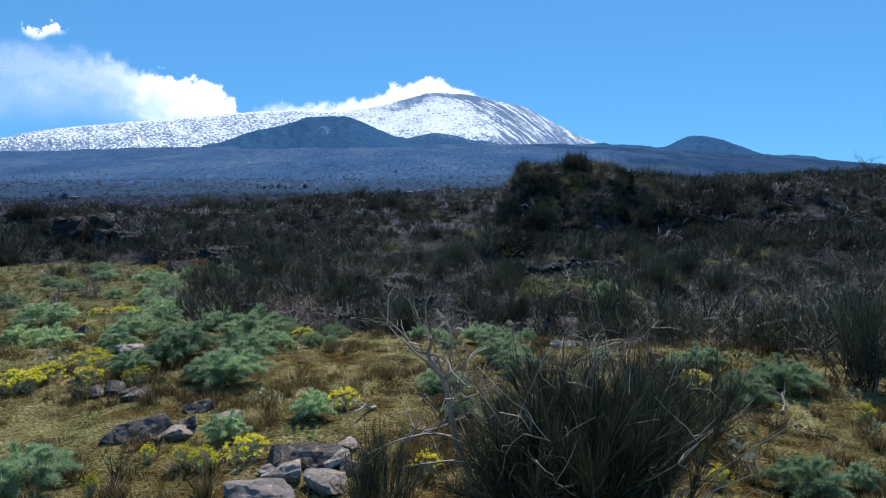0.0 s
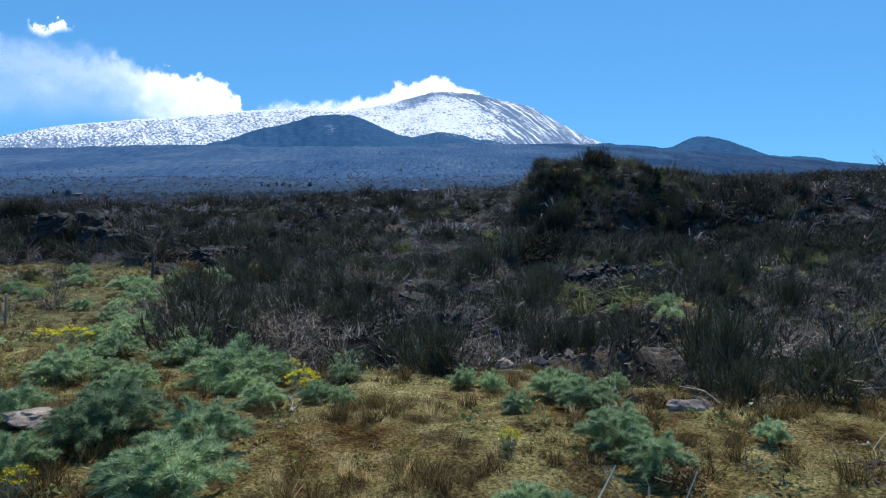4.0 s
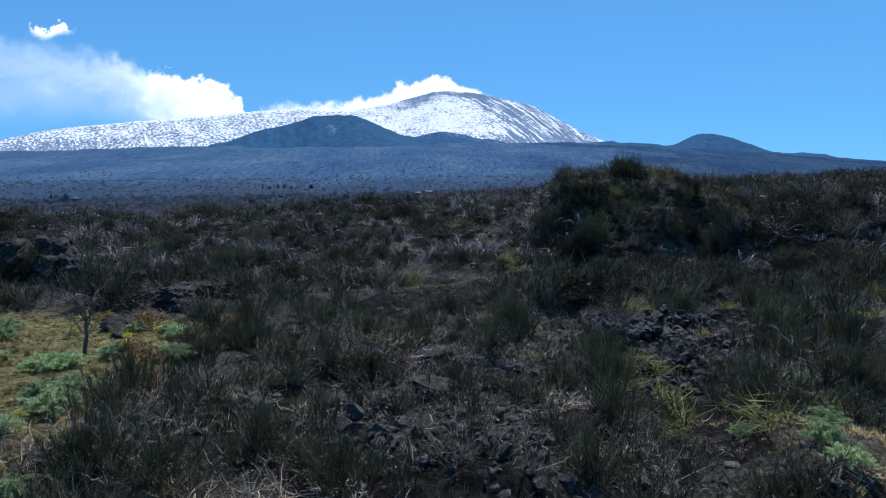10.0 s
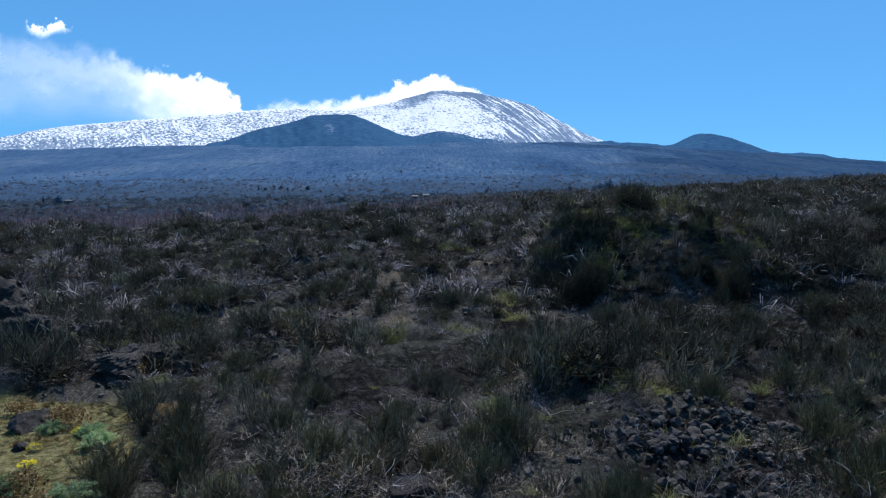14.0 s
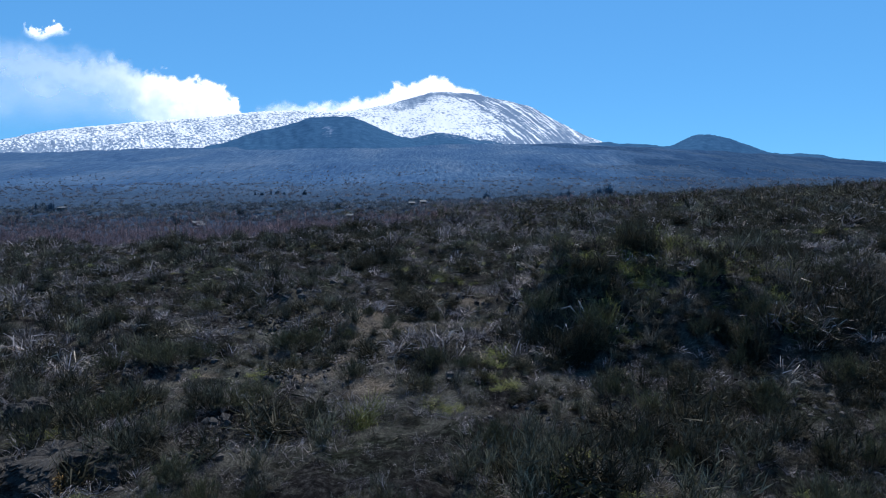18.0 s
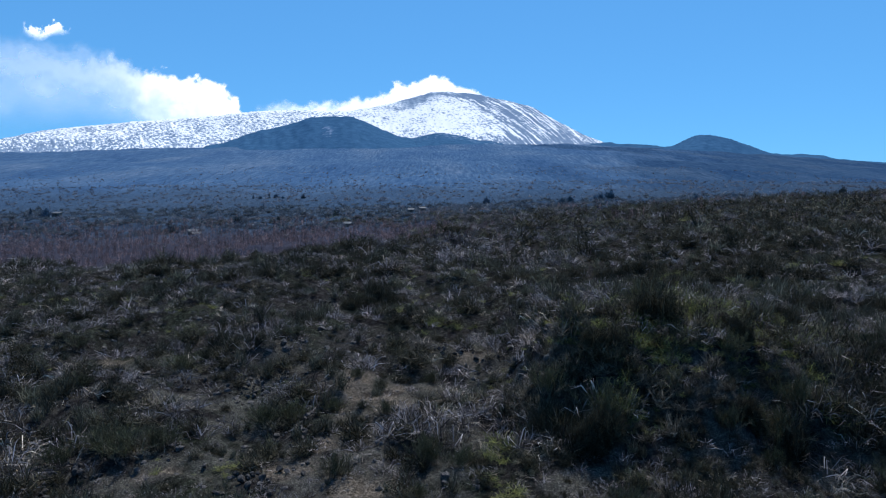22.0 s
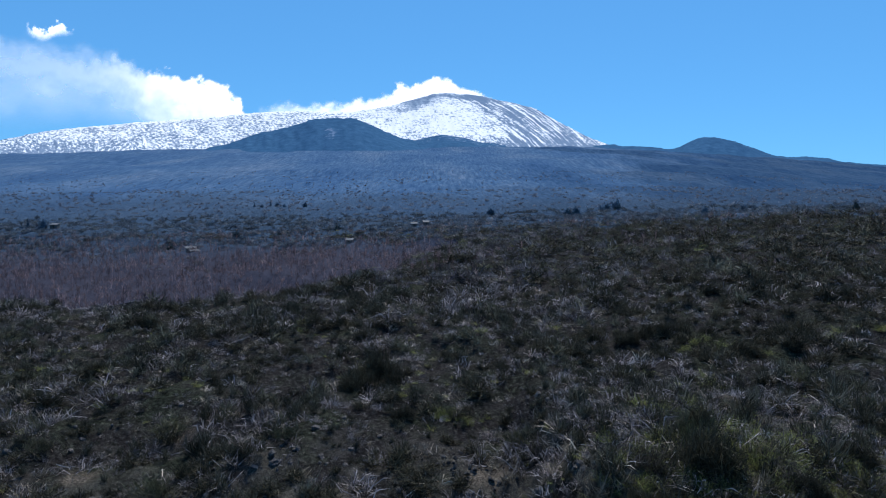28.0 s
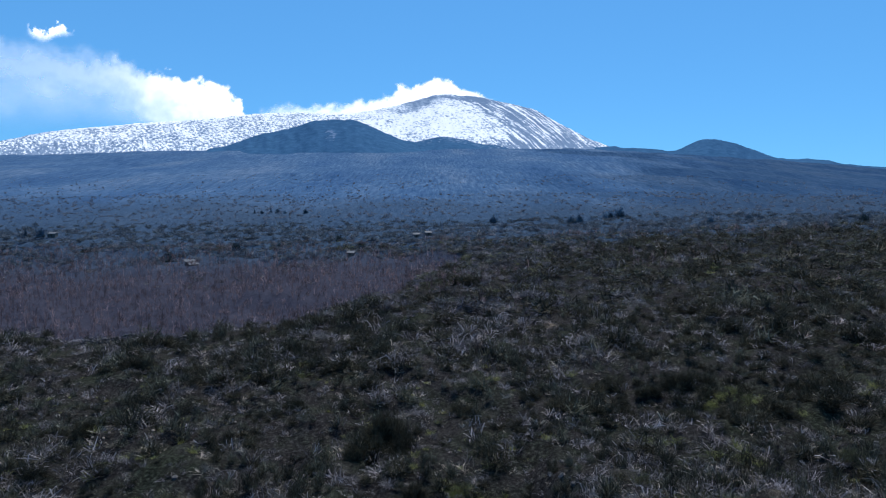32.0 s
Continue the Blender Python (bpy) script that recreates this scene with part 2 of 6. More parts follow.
BARK = plant("grey_bark", (0.06, 0.045, 0.036), (0.12, 0.095, 0.078), (0.2, 0.17, 0.145), 0.7)
GRASS = plant("dry_grass", (0.22, 0.165, 0.070), (0.44, 0.365, 0.175), (0.70, 0.60, 0.35), 0.6, 0.5, 0.05)
RUST = plant("rust_grass", (0.10, 0.065, 0.034), (0.22, 0.155, 0.075), (0.40, 0.30, 0.16), 0.6, 0.35, 0.05)
GREEN = plant("green_grass", (0.13, 0.17, 0.05), (0.26, 0.31, 0.11), (0.40, 0.45, 0.2), 0.6, 0.5, 0.05)
TUSSOCK = plant("brown_tussock", (0.08, 0.052, 0.024), (0.19, 0.132, 0.060), (0.36, 0.265, 0.13), 0.6, 0.35, 0.05)
YELLOW = plant("yellow_blossom", (0.60, 0.52, 0.01), (0.78, 0.70, 0.012), (0.85, 0.80, 0.04), 0.6, 0.35)
GREYLEAF = plant("silvery_leaf", (0.17, 0.21, 0.14), (0.28, 0.33, 0.23), (0.45, 0.5, 0.38), 0.6, 0.25)
LIME = plant("lime_shrub", (0.078, 0.096, 0.038), (0.169, 0.195, 0.076), (0.301, 0.331, 0.140), 0.6, 0.4, 0.05)
FAR_LIME = plant("far_lime_shrub", (0.07, 0.082, 0.045), (0.12, 0.138, 0.075), (0.2, 0.22, 0.12), 0.7, 0.35, 0.05)
WOODS = plant("bare_crown", (0.064, 0.048, 0.052), (0.150, 0.113, 0.120), (0.267, 0.204, 0.207), 0.8, 0.38, 0.0, True)
# Blue-grey with painted haze, for the bushes beyond the wood.
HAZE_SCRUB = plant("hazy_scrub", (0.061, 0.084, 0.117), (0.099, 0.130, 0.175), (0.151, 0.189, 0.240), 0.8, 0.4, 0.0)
# Greyer, bluer far versions of the field scrub, haze painted into both.
FAR_SCRUB = plant("hazed_scrub_leaf", (0.075, 0.080, 0.086), (0.135, 0.136, 0.140), (0.230, 0.224, 0.221), 0.7, 0.32, 0.05, True)
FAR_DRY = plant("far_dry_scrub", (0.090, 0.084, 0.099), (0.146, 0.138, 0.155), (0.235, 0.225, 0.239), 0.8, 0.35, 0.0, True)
PINE = plant("pine_needles", (0.019, 0.038, 0.045), (0.038, 0.064, 0.070), (0.072, 0.104, 0.109), 0.7)
# Paler, bluer copy of the pine needles: haze put into the colour.
HAZED_PINE = plant("hazed_pine_needles", (0.066, 0.114, 0.169), (0.094, 0.154, 0.220), (0.140, 0.210, 0.279), 0.8)


def ground_material():
    mat, tree, bsdf = nodes_of("volcanic_ground", 0.95, 0.0)
    place = world_place(tree)
    grass = ramp(tree, noise_node(tree, 1.3, 8, 0.65, place), [(0.32, (0.05, 0.036, 0.024)), (0.43, (0.19, 0.145, 0.075)), (0.51, (0.32, 0.285, 0.13)), (0.60, (0.42, 0.36, 0.19)), (0.72, (0.64, 0.57, 0.42))])
    blot = ramp(tree, noise_node(tree, 0.45, 4, 0.6, place), [(0.40, (0.7, 0.58, 0.48)), (0.5, (0.92, 0.88, 0.82)), (0.62, (1.1, 1.12, 1.0))])
    grass = mix(tree, 1.0, grass, blot, "MULTIPLY")
    stubble = ramp(tree, noise_node(tree, 22.0, 5, 0.8, place), [(0.38, (0.20, 0.18, 0.16)), (0.5, (0.95, 0.95, 0.92)), (0.62, (2.0, 1.95, 1.85))])
    grass = mix(tree, 1.0, grass, stubble, "MULTIPLY")
    turf = ramp(tree, noise_node(tree, 2.6, 12, 0.85, place), [(0.38, (0.030, 0.026, 0.018)), (0.46, (0.11, 0.098, 0.052)), (0.53, (0.22, 0.205, 0.10)), (0.64, (0.40, 0.37, 0.25))])
    grass = mix(tree, attribute(tree, "turf"), grass, turf)
    cinder = ramp(tree, noise_node(tree, 2.2, 9, 0.8, place), [(0.38, (0.007, 0.007, 0.008)), (0.50, (0.019, 0.018, 0.019)), (0.60, (0.052, 0.051, 0.050)), (0.74, (0.16, 0.156, 0.148))])
    moss = ramp(tree, noise_node(tree, 0.12, 6, 0.65, place), [(0.46, (0, 0, 0)), (0.62, (1, 1, 1))])
    cinder = mix(tree, moss, cinder, mix(tree, 1.0, cinder, (0.95, 1.15, 0.85), "MULTIPLY"))
    straw = ramp(tree, noise_node(tree, 9.0, 7, 0.8, place), [(0.36, (0.018, 0.018, 0.018)), (0.5, (0.068, 0.068, 0.062)), (0.64, (0.24, 0.235, 0.21))])
    drifts = ramp(tree, noise_node(tree, 0.22, 5, 0.65, place), [(0.46, (0, 0, 0)), (0.58, (0.85, 0.85, 0.85))])
    cinder = mix(tree, mix(tree, 1.0, drifts, attribute(tree, "strawy"), "MULTIPLY"), cinder, straw)
    earth = ramp(tree, noise_node(tree, 5.0, 9, 0.78, place), [(0.36, (0.026, 0.023, 0.020)), (0.48, (0.098, 0.084, 0.070)), (0.56, (0.18, 0.155, 0.128)), (0.66, (0.36, 0.318, 0.27))])
    near = mix(tree, attribute(tree, "earth"), mix(tree, attribute(tree, "meadow"), cinder, grass), earth)
    # Far land is painted blue by distance: haze mixed into its base colour.
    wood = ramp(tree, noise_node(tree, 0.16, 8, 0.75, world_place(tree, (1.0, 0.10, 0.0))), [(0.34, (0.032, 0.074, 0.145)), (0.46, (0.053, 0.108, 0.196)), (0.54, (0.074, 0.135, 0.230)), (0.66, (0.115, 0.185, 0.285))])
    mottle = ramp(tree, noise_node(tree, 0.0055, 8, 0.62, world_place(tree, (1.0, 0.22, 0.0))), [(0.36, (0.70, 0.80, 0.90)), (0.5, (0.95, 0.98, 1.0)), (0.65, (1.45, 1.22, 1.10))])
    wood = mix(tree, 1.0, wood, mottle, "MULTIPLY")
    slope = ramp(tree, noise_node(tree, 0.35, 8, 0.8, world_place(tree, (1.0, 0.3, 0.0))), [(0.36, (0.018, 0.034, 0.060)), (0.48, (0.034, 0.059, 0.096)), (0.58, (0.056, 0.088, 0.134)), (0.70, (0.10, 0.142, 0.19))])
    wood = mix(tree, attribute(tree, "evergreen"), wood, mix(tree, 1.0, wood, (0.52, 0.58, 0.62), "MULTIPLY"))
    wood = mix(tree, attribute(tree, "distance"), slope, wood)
    # Ground inside the leafless wood takes a dark blue-grey tone.
    near = mix(tree, attribute(tree, "wood_floor"), near, ramp(tree, noise_node(tree, 0.8, 6, 0.7, place), [(0.3, (0.022, 0.023, 0.034)), (0.7, (0.058, 0.06, 0.084))]))
    tree.links.new(mix(tree, attribute(tree, "hazy_forest"), near, wood), bsdf.inputs["Base Color"])
    fine = tree.nodes.new("ShaderNodeBump")
    fine.inputs["Strength"].default_value, fine.inputs["Distance"].default_value = 1.0, 0.22
    tree.links.new(noise_node(tree, 5.0, 9, 0.8, place), fine.inputs["Height"])
    crowns = tree.nodes.new("ShaderNodeBump")
    crowns.inputs["Distance"].default_value = 3.0
    tree.links.new(attribute(tree, "hazy_forest"), crowns.inputs["Strength"])
    tree.links.new(noise_node(tree, 0.12, 5, 0.75, world_place(tree, (1.0, 0.3, 0.0))), crowns.inputs["Height"])
    tree.links.new(fine.outputs[0], crowns.inputs["Normal"])
    tree.links.new(crowns.outputs[0], bsdf.inputs["Normal"])
    return mat


def rock_material(name, dark, light, lichen):
    mat, tree, bsdf = nodes_of(name, 0.85, 0.3)
    place = world_place(tree)
    base = ramp(tree, noise_node(tree, 5.0, 8, 0.7, place), [(0.3, dark), (0.7, light)])
    spots = ramp(tree, noise_node(tree, 9.0, 4, 0.6, place), [(0.56, (0, 0, 0)), (0.66, (1, 1, 1))])
    base = mix(tree, mix(tree, 1.0, spots, (0.7, 0.7, 0.7), "MULTIPLY"), base, lichen)
    tone = ramp(tree, per_object(tree), [(0.0, (0.75, 0.75, 0.78)), (1.0, (1.2, 1.15, 1.1))])
    tree.links.new(mix(tree, 1.0, base, tone, "MULTIPLY"), bsdf.inputs["Base Color"])
    bump(tree, bsdf, noise_node(tree, 22.0, 8, 0.75, place), 0.8, 0.04)
    return mat


OUTCROP = rock_material("dark_outcrop", (0.008, 0.008, 0.009), (0.040, 0.038, 0.037), (0.11, 0.105, 0.095))
LAVA = rock_material("lava_rock", (0.022, 0.021, 0.021), (0.13, 0.122, 0.12), (0.28, 0.27, 0.255))
HEAPROCK = rock_material("heaped_lava", (0.012, 0.011, 0.012), (0.065, 0.062, 0.061), (0.16, 0.155, 0.15))
STONE = rock_material("weathered_stone", (0.16, 0.125, 0.105), (0.40, 0.34, 0.29), (0.56, 0.51, 0.45))
DARKSTONE = rock_material("lichened_boulder", (0.040, 0.032, 0.028), (0.19, 0.158, 0.138), (0.42, 0.375, 0.32))


def add_scaled(tree, value, gain, base):
    """base + (value - 0.5) * gain, where gain and base may be sockets or numbers."""
    centred = tree.nodes.new("ShaderNodeMath")
    centred.operation = "SUBTRACT"
    tree.links.new(value, centred.inputs[0])
    centred.inputs[1].default_value = 0.5
    m = tree.nodes.new("ShaderNodeMath")
    m.operation = "MULTIPLY_ADD"
    tree.links.new(centred.outputs[0], m.inputs[0])
    for socket, given in ((m.inputs[1], gain), (m.inputs[2], base)):
        if isinstance(given, bpy.types.NodeSocket):
            tree.links.new(given, socket)
        else:
            socket.default_value = given
    return m.outputs[0]


def flat_vector(tree, a, b):
    v = tree.nodes.new("ShaderNodeCombineXYZ")
    tree.links.new(attribute(tree, a), v.inputs[0])
    tree.links.new(attribute(tree, b), v.inputs[1])
    return v.outputs[0]


def snow_material():
    mat, tree, bsdf = nodes_of("snow_and_rock", 0.95, 0.0)
    face = flat_vector(tree, "along", "height")
    bare = attribute(tree, "bare")
    bare = add_scaled(tree, noise_node(tree, 1.0, 4, 0.65, face), attribute(tree, "mottle"), bare)
    bare = add_scaled(tree, noise_node(tree, 1.0, 4, 0.6, flat_vector(tree, "fall", "level")), attribute(tree, "flank"), bare)
    bare = add_scaled(tree, noise_node(tree, 0.16, 4, 0.6, face), 0.5, bare)
    # Bare rock is painted pale blue, with distance haze in its colour.
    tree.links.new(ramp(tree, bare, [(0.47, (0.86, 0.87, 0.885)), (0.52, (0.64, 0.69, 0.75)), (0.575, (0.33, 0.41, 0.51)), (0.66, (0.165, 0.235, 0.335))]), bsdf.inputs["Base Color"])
    return mat


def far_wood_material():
    mat, tree, bsdf = nodes_of("hazed_far_wood", 0.95, 0.0)
    # Blue base colour: the haze over these distant woods is painted in.
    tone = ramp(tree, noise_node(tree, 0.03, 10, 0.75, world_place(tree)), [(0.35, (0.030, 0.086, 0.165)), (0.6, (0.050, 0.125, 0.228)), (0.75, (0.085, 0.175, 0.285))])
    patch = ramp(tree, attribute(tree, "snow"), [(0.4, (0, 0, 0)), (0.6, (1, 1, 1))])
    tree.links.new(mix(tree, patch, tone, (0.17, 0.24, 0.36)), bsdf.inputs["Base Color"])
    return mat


def steam_material():
    mat, tree, bsdf = nodes_of("steam", 1.0, 0.0)
    bsdf.inputs["Base Color"].default_value = (0.95, 0.96, 0.97, 1)
    t = tree.nodes.new("ShaderNodeBsdfTranslucent")
    t.inputs["Color"].default_value = (0.97, 0.97, 0.97, 1)
    m = tree.nodes.new("ShaderNodeMixShader")
    m.inputs[0].default_value = 0.8
    tree.links.new(bsdf.outputs[0], m.inputs[1])
    tree.links.new(t.outputs[0], m.inputs[2])
    clear = tree.nodes.new("ShaderNodeBsdfTransparent")
    o = tree.nodes.new("ShaderNodeMixShader")
    tree.links.new(attribute(tree, "veil"), o.inputs[0])
    tree.links.new(clear.outputs[0], o.inputs[1])
    tree.links.new(m.outputs[0], o.inputs[2])
    tree.links.new(o.outputs[0], tree.nodes["Material Output"].inputs["Surface"])
    return mat


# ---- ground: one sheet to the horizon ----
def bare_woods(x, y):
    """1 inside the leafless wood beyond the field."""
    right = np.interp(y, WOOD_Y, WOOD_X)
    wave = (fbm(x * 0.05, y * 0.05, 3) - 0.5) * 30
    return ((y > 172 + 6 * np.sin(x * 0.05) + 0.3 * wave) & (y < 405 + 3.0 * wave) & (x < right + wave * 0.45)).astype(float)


def straw_clearings(x, y):
    """1 on the small sandy clearings of the field."""
    spots = [(20.0, 91.9, 2.6, 1.8), (35.5, 97.0, 3.0, 1.8), (16.3, 89.4, 1.6, 1.3), (34.3, 93.6, 1.8, 1.8), (37.5, 89.0, 1.8, 1.6), (5.1, 90.0, 2.6, 2.0), (11.0, 88.0, 1.4, 1.2), (28.0, 94.0, 1.8, 1.2), (-7.5, 68.6, 2.2, 1.2), (-2.4, 65.5, 2.2, 2.2), (-15.3, 68.4, 1.8, 1.0), (83, 188, 4.0, 2.0), (21, 175, 5.0, 1.6), (-31, 92, 2.2, 1.6), (-24, 100, 2.0, 1.4)]
    return sum(np.exp(-((x - cx) / rx) ** 2 - ((y - cy) / ry) ** 2) for cx, cy, rx, ry in spots)


def build_ground():
    front = np.radians(np.linspace(-45, 45, 320))
    rest = np.radians(np.linspace(45, 315, 50))[1:-1]
    turn = np.concatenate([front, rest])
    radii = np.sort(np.concatenate([[0.01], np.geomspace(1.5, 4900, 380), np.linspace(72.3, 90.3, 30)]))
    r, a = np.meshgrid(radii, turn, indexing="ij")
    x, y = r * np.sin(a), -6 + r * np.cos(a)
    z = ground(x, y)
    tris = grid_tris(len(radii), len(turn))
    mead = meadow(x, y)
    earth = np.exp(-((x - 5.5) / 3.2) ** 2 - ((y - 20.5) / 2.0) ** 2) + np.exp(-((x - 9.5) / 1.8) ** 2 - ((y - 26.5) / 2.0) ** 2)
    earth = earth + 0.52 * np.exp(-((x + 3.0 + 0.1 * (y - 75)) / 4.2) ** 2 - ((y - 80) / 12) ** 2)
    earth = earth + smooth(0.6, 0.7, fbm(x * 0.14 + 30, y * 0.14 + 4, 3)) * 0.2 * smooth(24, 40, y) * smooth(120, 80, y)
    earth = earth + 0.75 * straw_clearings(x, y)
    earth = smooth(0.3, 0.7, earth + (fbm(x * 0.9, y * 0.9, 3) - 0.5) * 0.7)
    hazy_forest = smooth(230, 450, y + (fbm(x * 0.01, y * 0.01, 3) - 0.5) * 220)
    # close the fan at the seam
    n = len(turn)
    i = np.arange(len(radii) - 1) * n
    seam = np.concatenate([np.stack([i + n - 1, i, i + n], 1), np.stack([i + n - 1, i + n, i + 2 * n - 1], 1)])
    me = mesh_from("ground", np.stack([x, y, z], -1).reshape(-1, 3), np.concatenate([tris, seam])[:, ::-1], ground_material(),
                   {"meadow": mead.ravel(), "earth": earth.ravel(), "hazy_forest": hazy_forest.ravel(), "strawy": (0.1 + 0.9 * smooth(105, 78, y)).ravel(), "evergreen": smooth(0.12, 0.42, x / np.maximum(y, 1) + (fbm(x * 0.01 + 5, y * 0.004, 4) - 0.5) * 0.5).ravel(), "turf": (0.85 * smooth(17, 27, y + (fbm(x * 0.4, y * 0.4, 3) - 0.5) * 8)).ravel(), "distance": smooth(450, 1050, y + (fbm(x * 0.012, y * 0.008, 4) - 0.5) * 280).ravel(), "wood_floor": bare_woods(x, y).ravel()}, soft=True)
    tagged(new("ground", me), "dry grassy meadow running into dark lava scrubland and wooded slopes", "ground", kind="structure")


build_ground()


# ---- the volcano and the cones before it; slopes are height over distance from the origin ----
def ridge_sheet(name, material, slopes, far, near, back, foot, roughness, extra, label, category, columns=420, rows=110, pieces=()):
    """A mountain body: its crest stands at the distance far with the given outline (x over y, z over y); it falls to the foot in front and behind."""
    across = np.linspace(slopes[0][0], slopes[-1][0], columns)
    crest = np.interp(across, [s[0] for s in slopes], [s[1] for s in slopes])
    k = np.array([0.05, 0.2, 0.6, 1, 0.6, 0.2, 0.05]) / 2.7
    crest = np.convolve(np.pad(crest, 3, mode="edge"), k, "valid") * far
    depth = np.concatenate([np.linspace(near, far, rows), np.linspace(far, back, 30)[1:]])
    d, c = np.meshgrid(depth, across, indexing="ij")
    top = np.broadcast_to(crest, d.shape)
    s = np.where(d < far, (d - near) / (far - near), (back - d) / (back - far))
    x, y = c * d, d
    z = foot(d) + (top - foot(far)) * s ** roughness[1]
    gully = fbm(c * 60 + 0.6 * fbm(c * 20, d * 0.004, 2), d * 0.0022, 5, 0.6) - 0.5
    z = z + gully * roughness[0] * smooth(0, 0.3, s) * smooth(1.0, 0.86, np.where(d < far, s, 0.5)) + gully * roughness[2]
    z = np.where((d == d.min()) | (d == d.max()), -60, z)
    tris, given = grid_tris(len(depth), columns)[:, ::-1], {k: v.ravel() for k, v in extra(c, d, s).items()}
    places = np.stack([x, y, z], -1).reshape(-1, 3)
    if not pieces:
        return tagged(new(name, mesh_from(name, places, tris, material, given, soft=True)), label, category)
    root = tagged(new(name), label, category)
    column = tris.min(1) % columns
    for piece, first, last, words in pieces:
        some = tris[(across[column] >= first) & (across[column] < last)]
        used, again = np.unique(some, return_inverse=True)
        ob = new(piece, mesh_from(piece, places[used], again.reshape(-1, 3), material, {k: v[used] for k, v in given.items()}, soft=True))
        ob.parent = root
        tagged(ob, words)
    return root


def volcano_bare(c, d, s):
    """How bare the snow slope is: mottled along the ridge, streaked down the cone's side, grey below the crater's rim."""
    crest = np.interp(c, [p[0] for p in VOLCANO], [p[1] for p in VOLCANO])
    e = 0.066 + (crest - 0.066) * s ** 1.15
    down = e + 0.50 * c + 0.9 * c * c  # equal along the lines of fall of the cone's side
    right = smooth(0.0, 0.07, c - 0.75 * (0.158 - e) + 0.05 * (fbm(c * 40, e * 40, 3) - 0.5))
    left = smooth(-0.09, -0.17, c)
    face = (1 - right) * (1 - left)
    cap = np.exp(-((c + 0.034) / 0.042) ** 2) * smooth(0.030, 0.008, crest - e + 0.010 * (fbm(c * 160 + e * 90, e * 40, 3) - 0.5)) + 0.9 * np.exp(-((c - 0.05) / 0.028) ** 2) * smooth(0.014, 0.004, crest - e)
    rib = np.exp(-((c - 0.022) / 0.02) ** 2 - ((e - 0.1515 + 0.25 * (c - 0.022)) / 0.0035) ** 2)  # a dark rib below the rim
    foot = smooth(0.095, 0.078, e)
    bare = 0.5 + 0.035 * left + 0.125 * right - 0.05 * face + 0.20 * np.clip(cap, 0, 1) + 0.14 * rib + 0.10 * foot * (1 - 0.6 * left)
    bare = bare - 0.10 * smooth(0.90, 1.0, s) * left * smooth(-0.66, -0.5, c) + 0.12 * smooth(-0.45, -0.62, c) * smooth(0.55, 0.2, s)
    calm = 1 - 0.85 * np.clip(cap, 0, 1)
    return {"bare": bare, "mottle": (1.5 * left + 1.0 * right + (1.0 + 0.8 * foot) * face) * calm, "along": c * 215 + e * 80, "height": e * 450,
            "fall": down * 270, "level": c * 22, "flank": 2.0 * right * calm}


VOLCANO = [(-1.05, 0.02), (-0.80, 0.066), (-0.677, 0.089), (-0.606, 0.102), (-0.58, 0.105), (-0.523, 0.110), (-0.464, 0.1155), (-0.426, 0.1175), (-0.355, 0.123), (-0.314, 0.128), (-0.277, 0.131), (-0.206, 0.133), (-0.17, 0.131), (-0.13, 0.1337), (-0.087, 0.1405), (-0.044, 0.152), (-0.015, 0.1606), (0.0, 0.162), (0.024, 0.160), (0.058, 0.1575),
           (0.078, 0.1525), (0.101, 0.148), (0.137, 0.140), (0.1675, 0.1235), (0.194, 0.110), (0.221, 0.097), (0.245, 0.088), (0.30, 0.07), (0.38, 0.03)]
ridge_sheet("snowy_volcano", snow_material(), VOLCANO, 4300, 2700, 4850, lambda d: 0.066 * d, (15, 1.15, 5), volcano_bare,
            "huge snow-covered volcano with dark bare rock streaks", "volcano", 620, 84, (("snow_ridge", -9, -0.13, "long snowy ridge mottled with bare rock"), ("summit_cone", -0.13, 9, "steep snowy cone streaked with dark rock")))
HAZED_WOOD = far_wood_material()
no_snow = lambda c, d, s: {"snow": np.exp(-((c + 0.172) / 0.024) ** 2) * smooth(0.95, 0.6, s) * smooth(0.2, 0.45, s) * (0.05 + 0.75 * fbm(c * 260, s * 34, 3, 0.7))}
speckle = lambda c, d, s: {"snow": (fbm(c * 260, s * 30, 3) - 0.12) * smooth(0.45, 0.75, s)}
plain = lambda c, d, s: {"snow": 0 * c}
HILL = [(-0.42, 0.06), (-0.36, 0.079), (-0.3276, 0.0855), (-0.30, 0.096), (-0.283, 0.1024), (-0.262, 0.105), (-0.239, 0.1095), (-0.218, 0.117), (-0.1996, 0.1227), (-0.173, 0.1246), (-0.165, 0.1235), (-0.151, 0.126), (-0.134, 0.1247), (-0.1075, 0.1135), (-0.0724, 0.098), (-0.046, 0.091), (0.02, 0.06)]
ridge_sheet("wooded_cinder_hill", HAZED_WOOD, HILL, 2900, 2350, 3250, lambda d: 0.062 * d, (14, 0.8, 5), no_snow, "dark wooded twin-topped cinder hill with a few snow patches", "hill", 150, 40)
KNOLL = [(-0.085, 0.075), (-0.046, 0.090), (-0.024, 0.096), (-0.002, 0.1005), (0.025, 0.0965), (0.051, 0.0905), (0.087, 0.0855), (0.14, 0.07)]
ridge_sheet("wooded_knoll", HAZED_WOOD, KNOLL, 2980, 2500, 3280, lambda d: 0.066 * d, (14, 0.8, 4), speckle, "low dark wooded knoll dusted with snow", "hill", 90, 30)
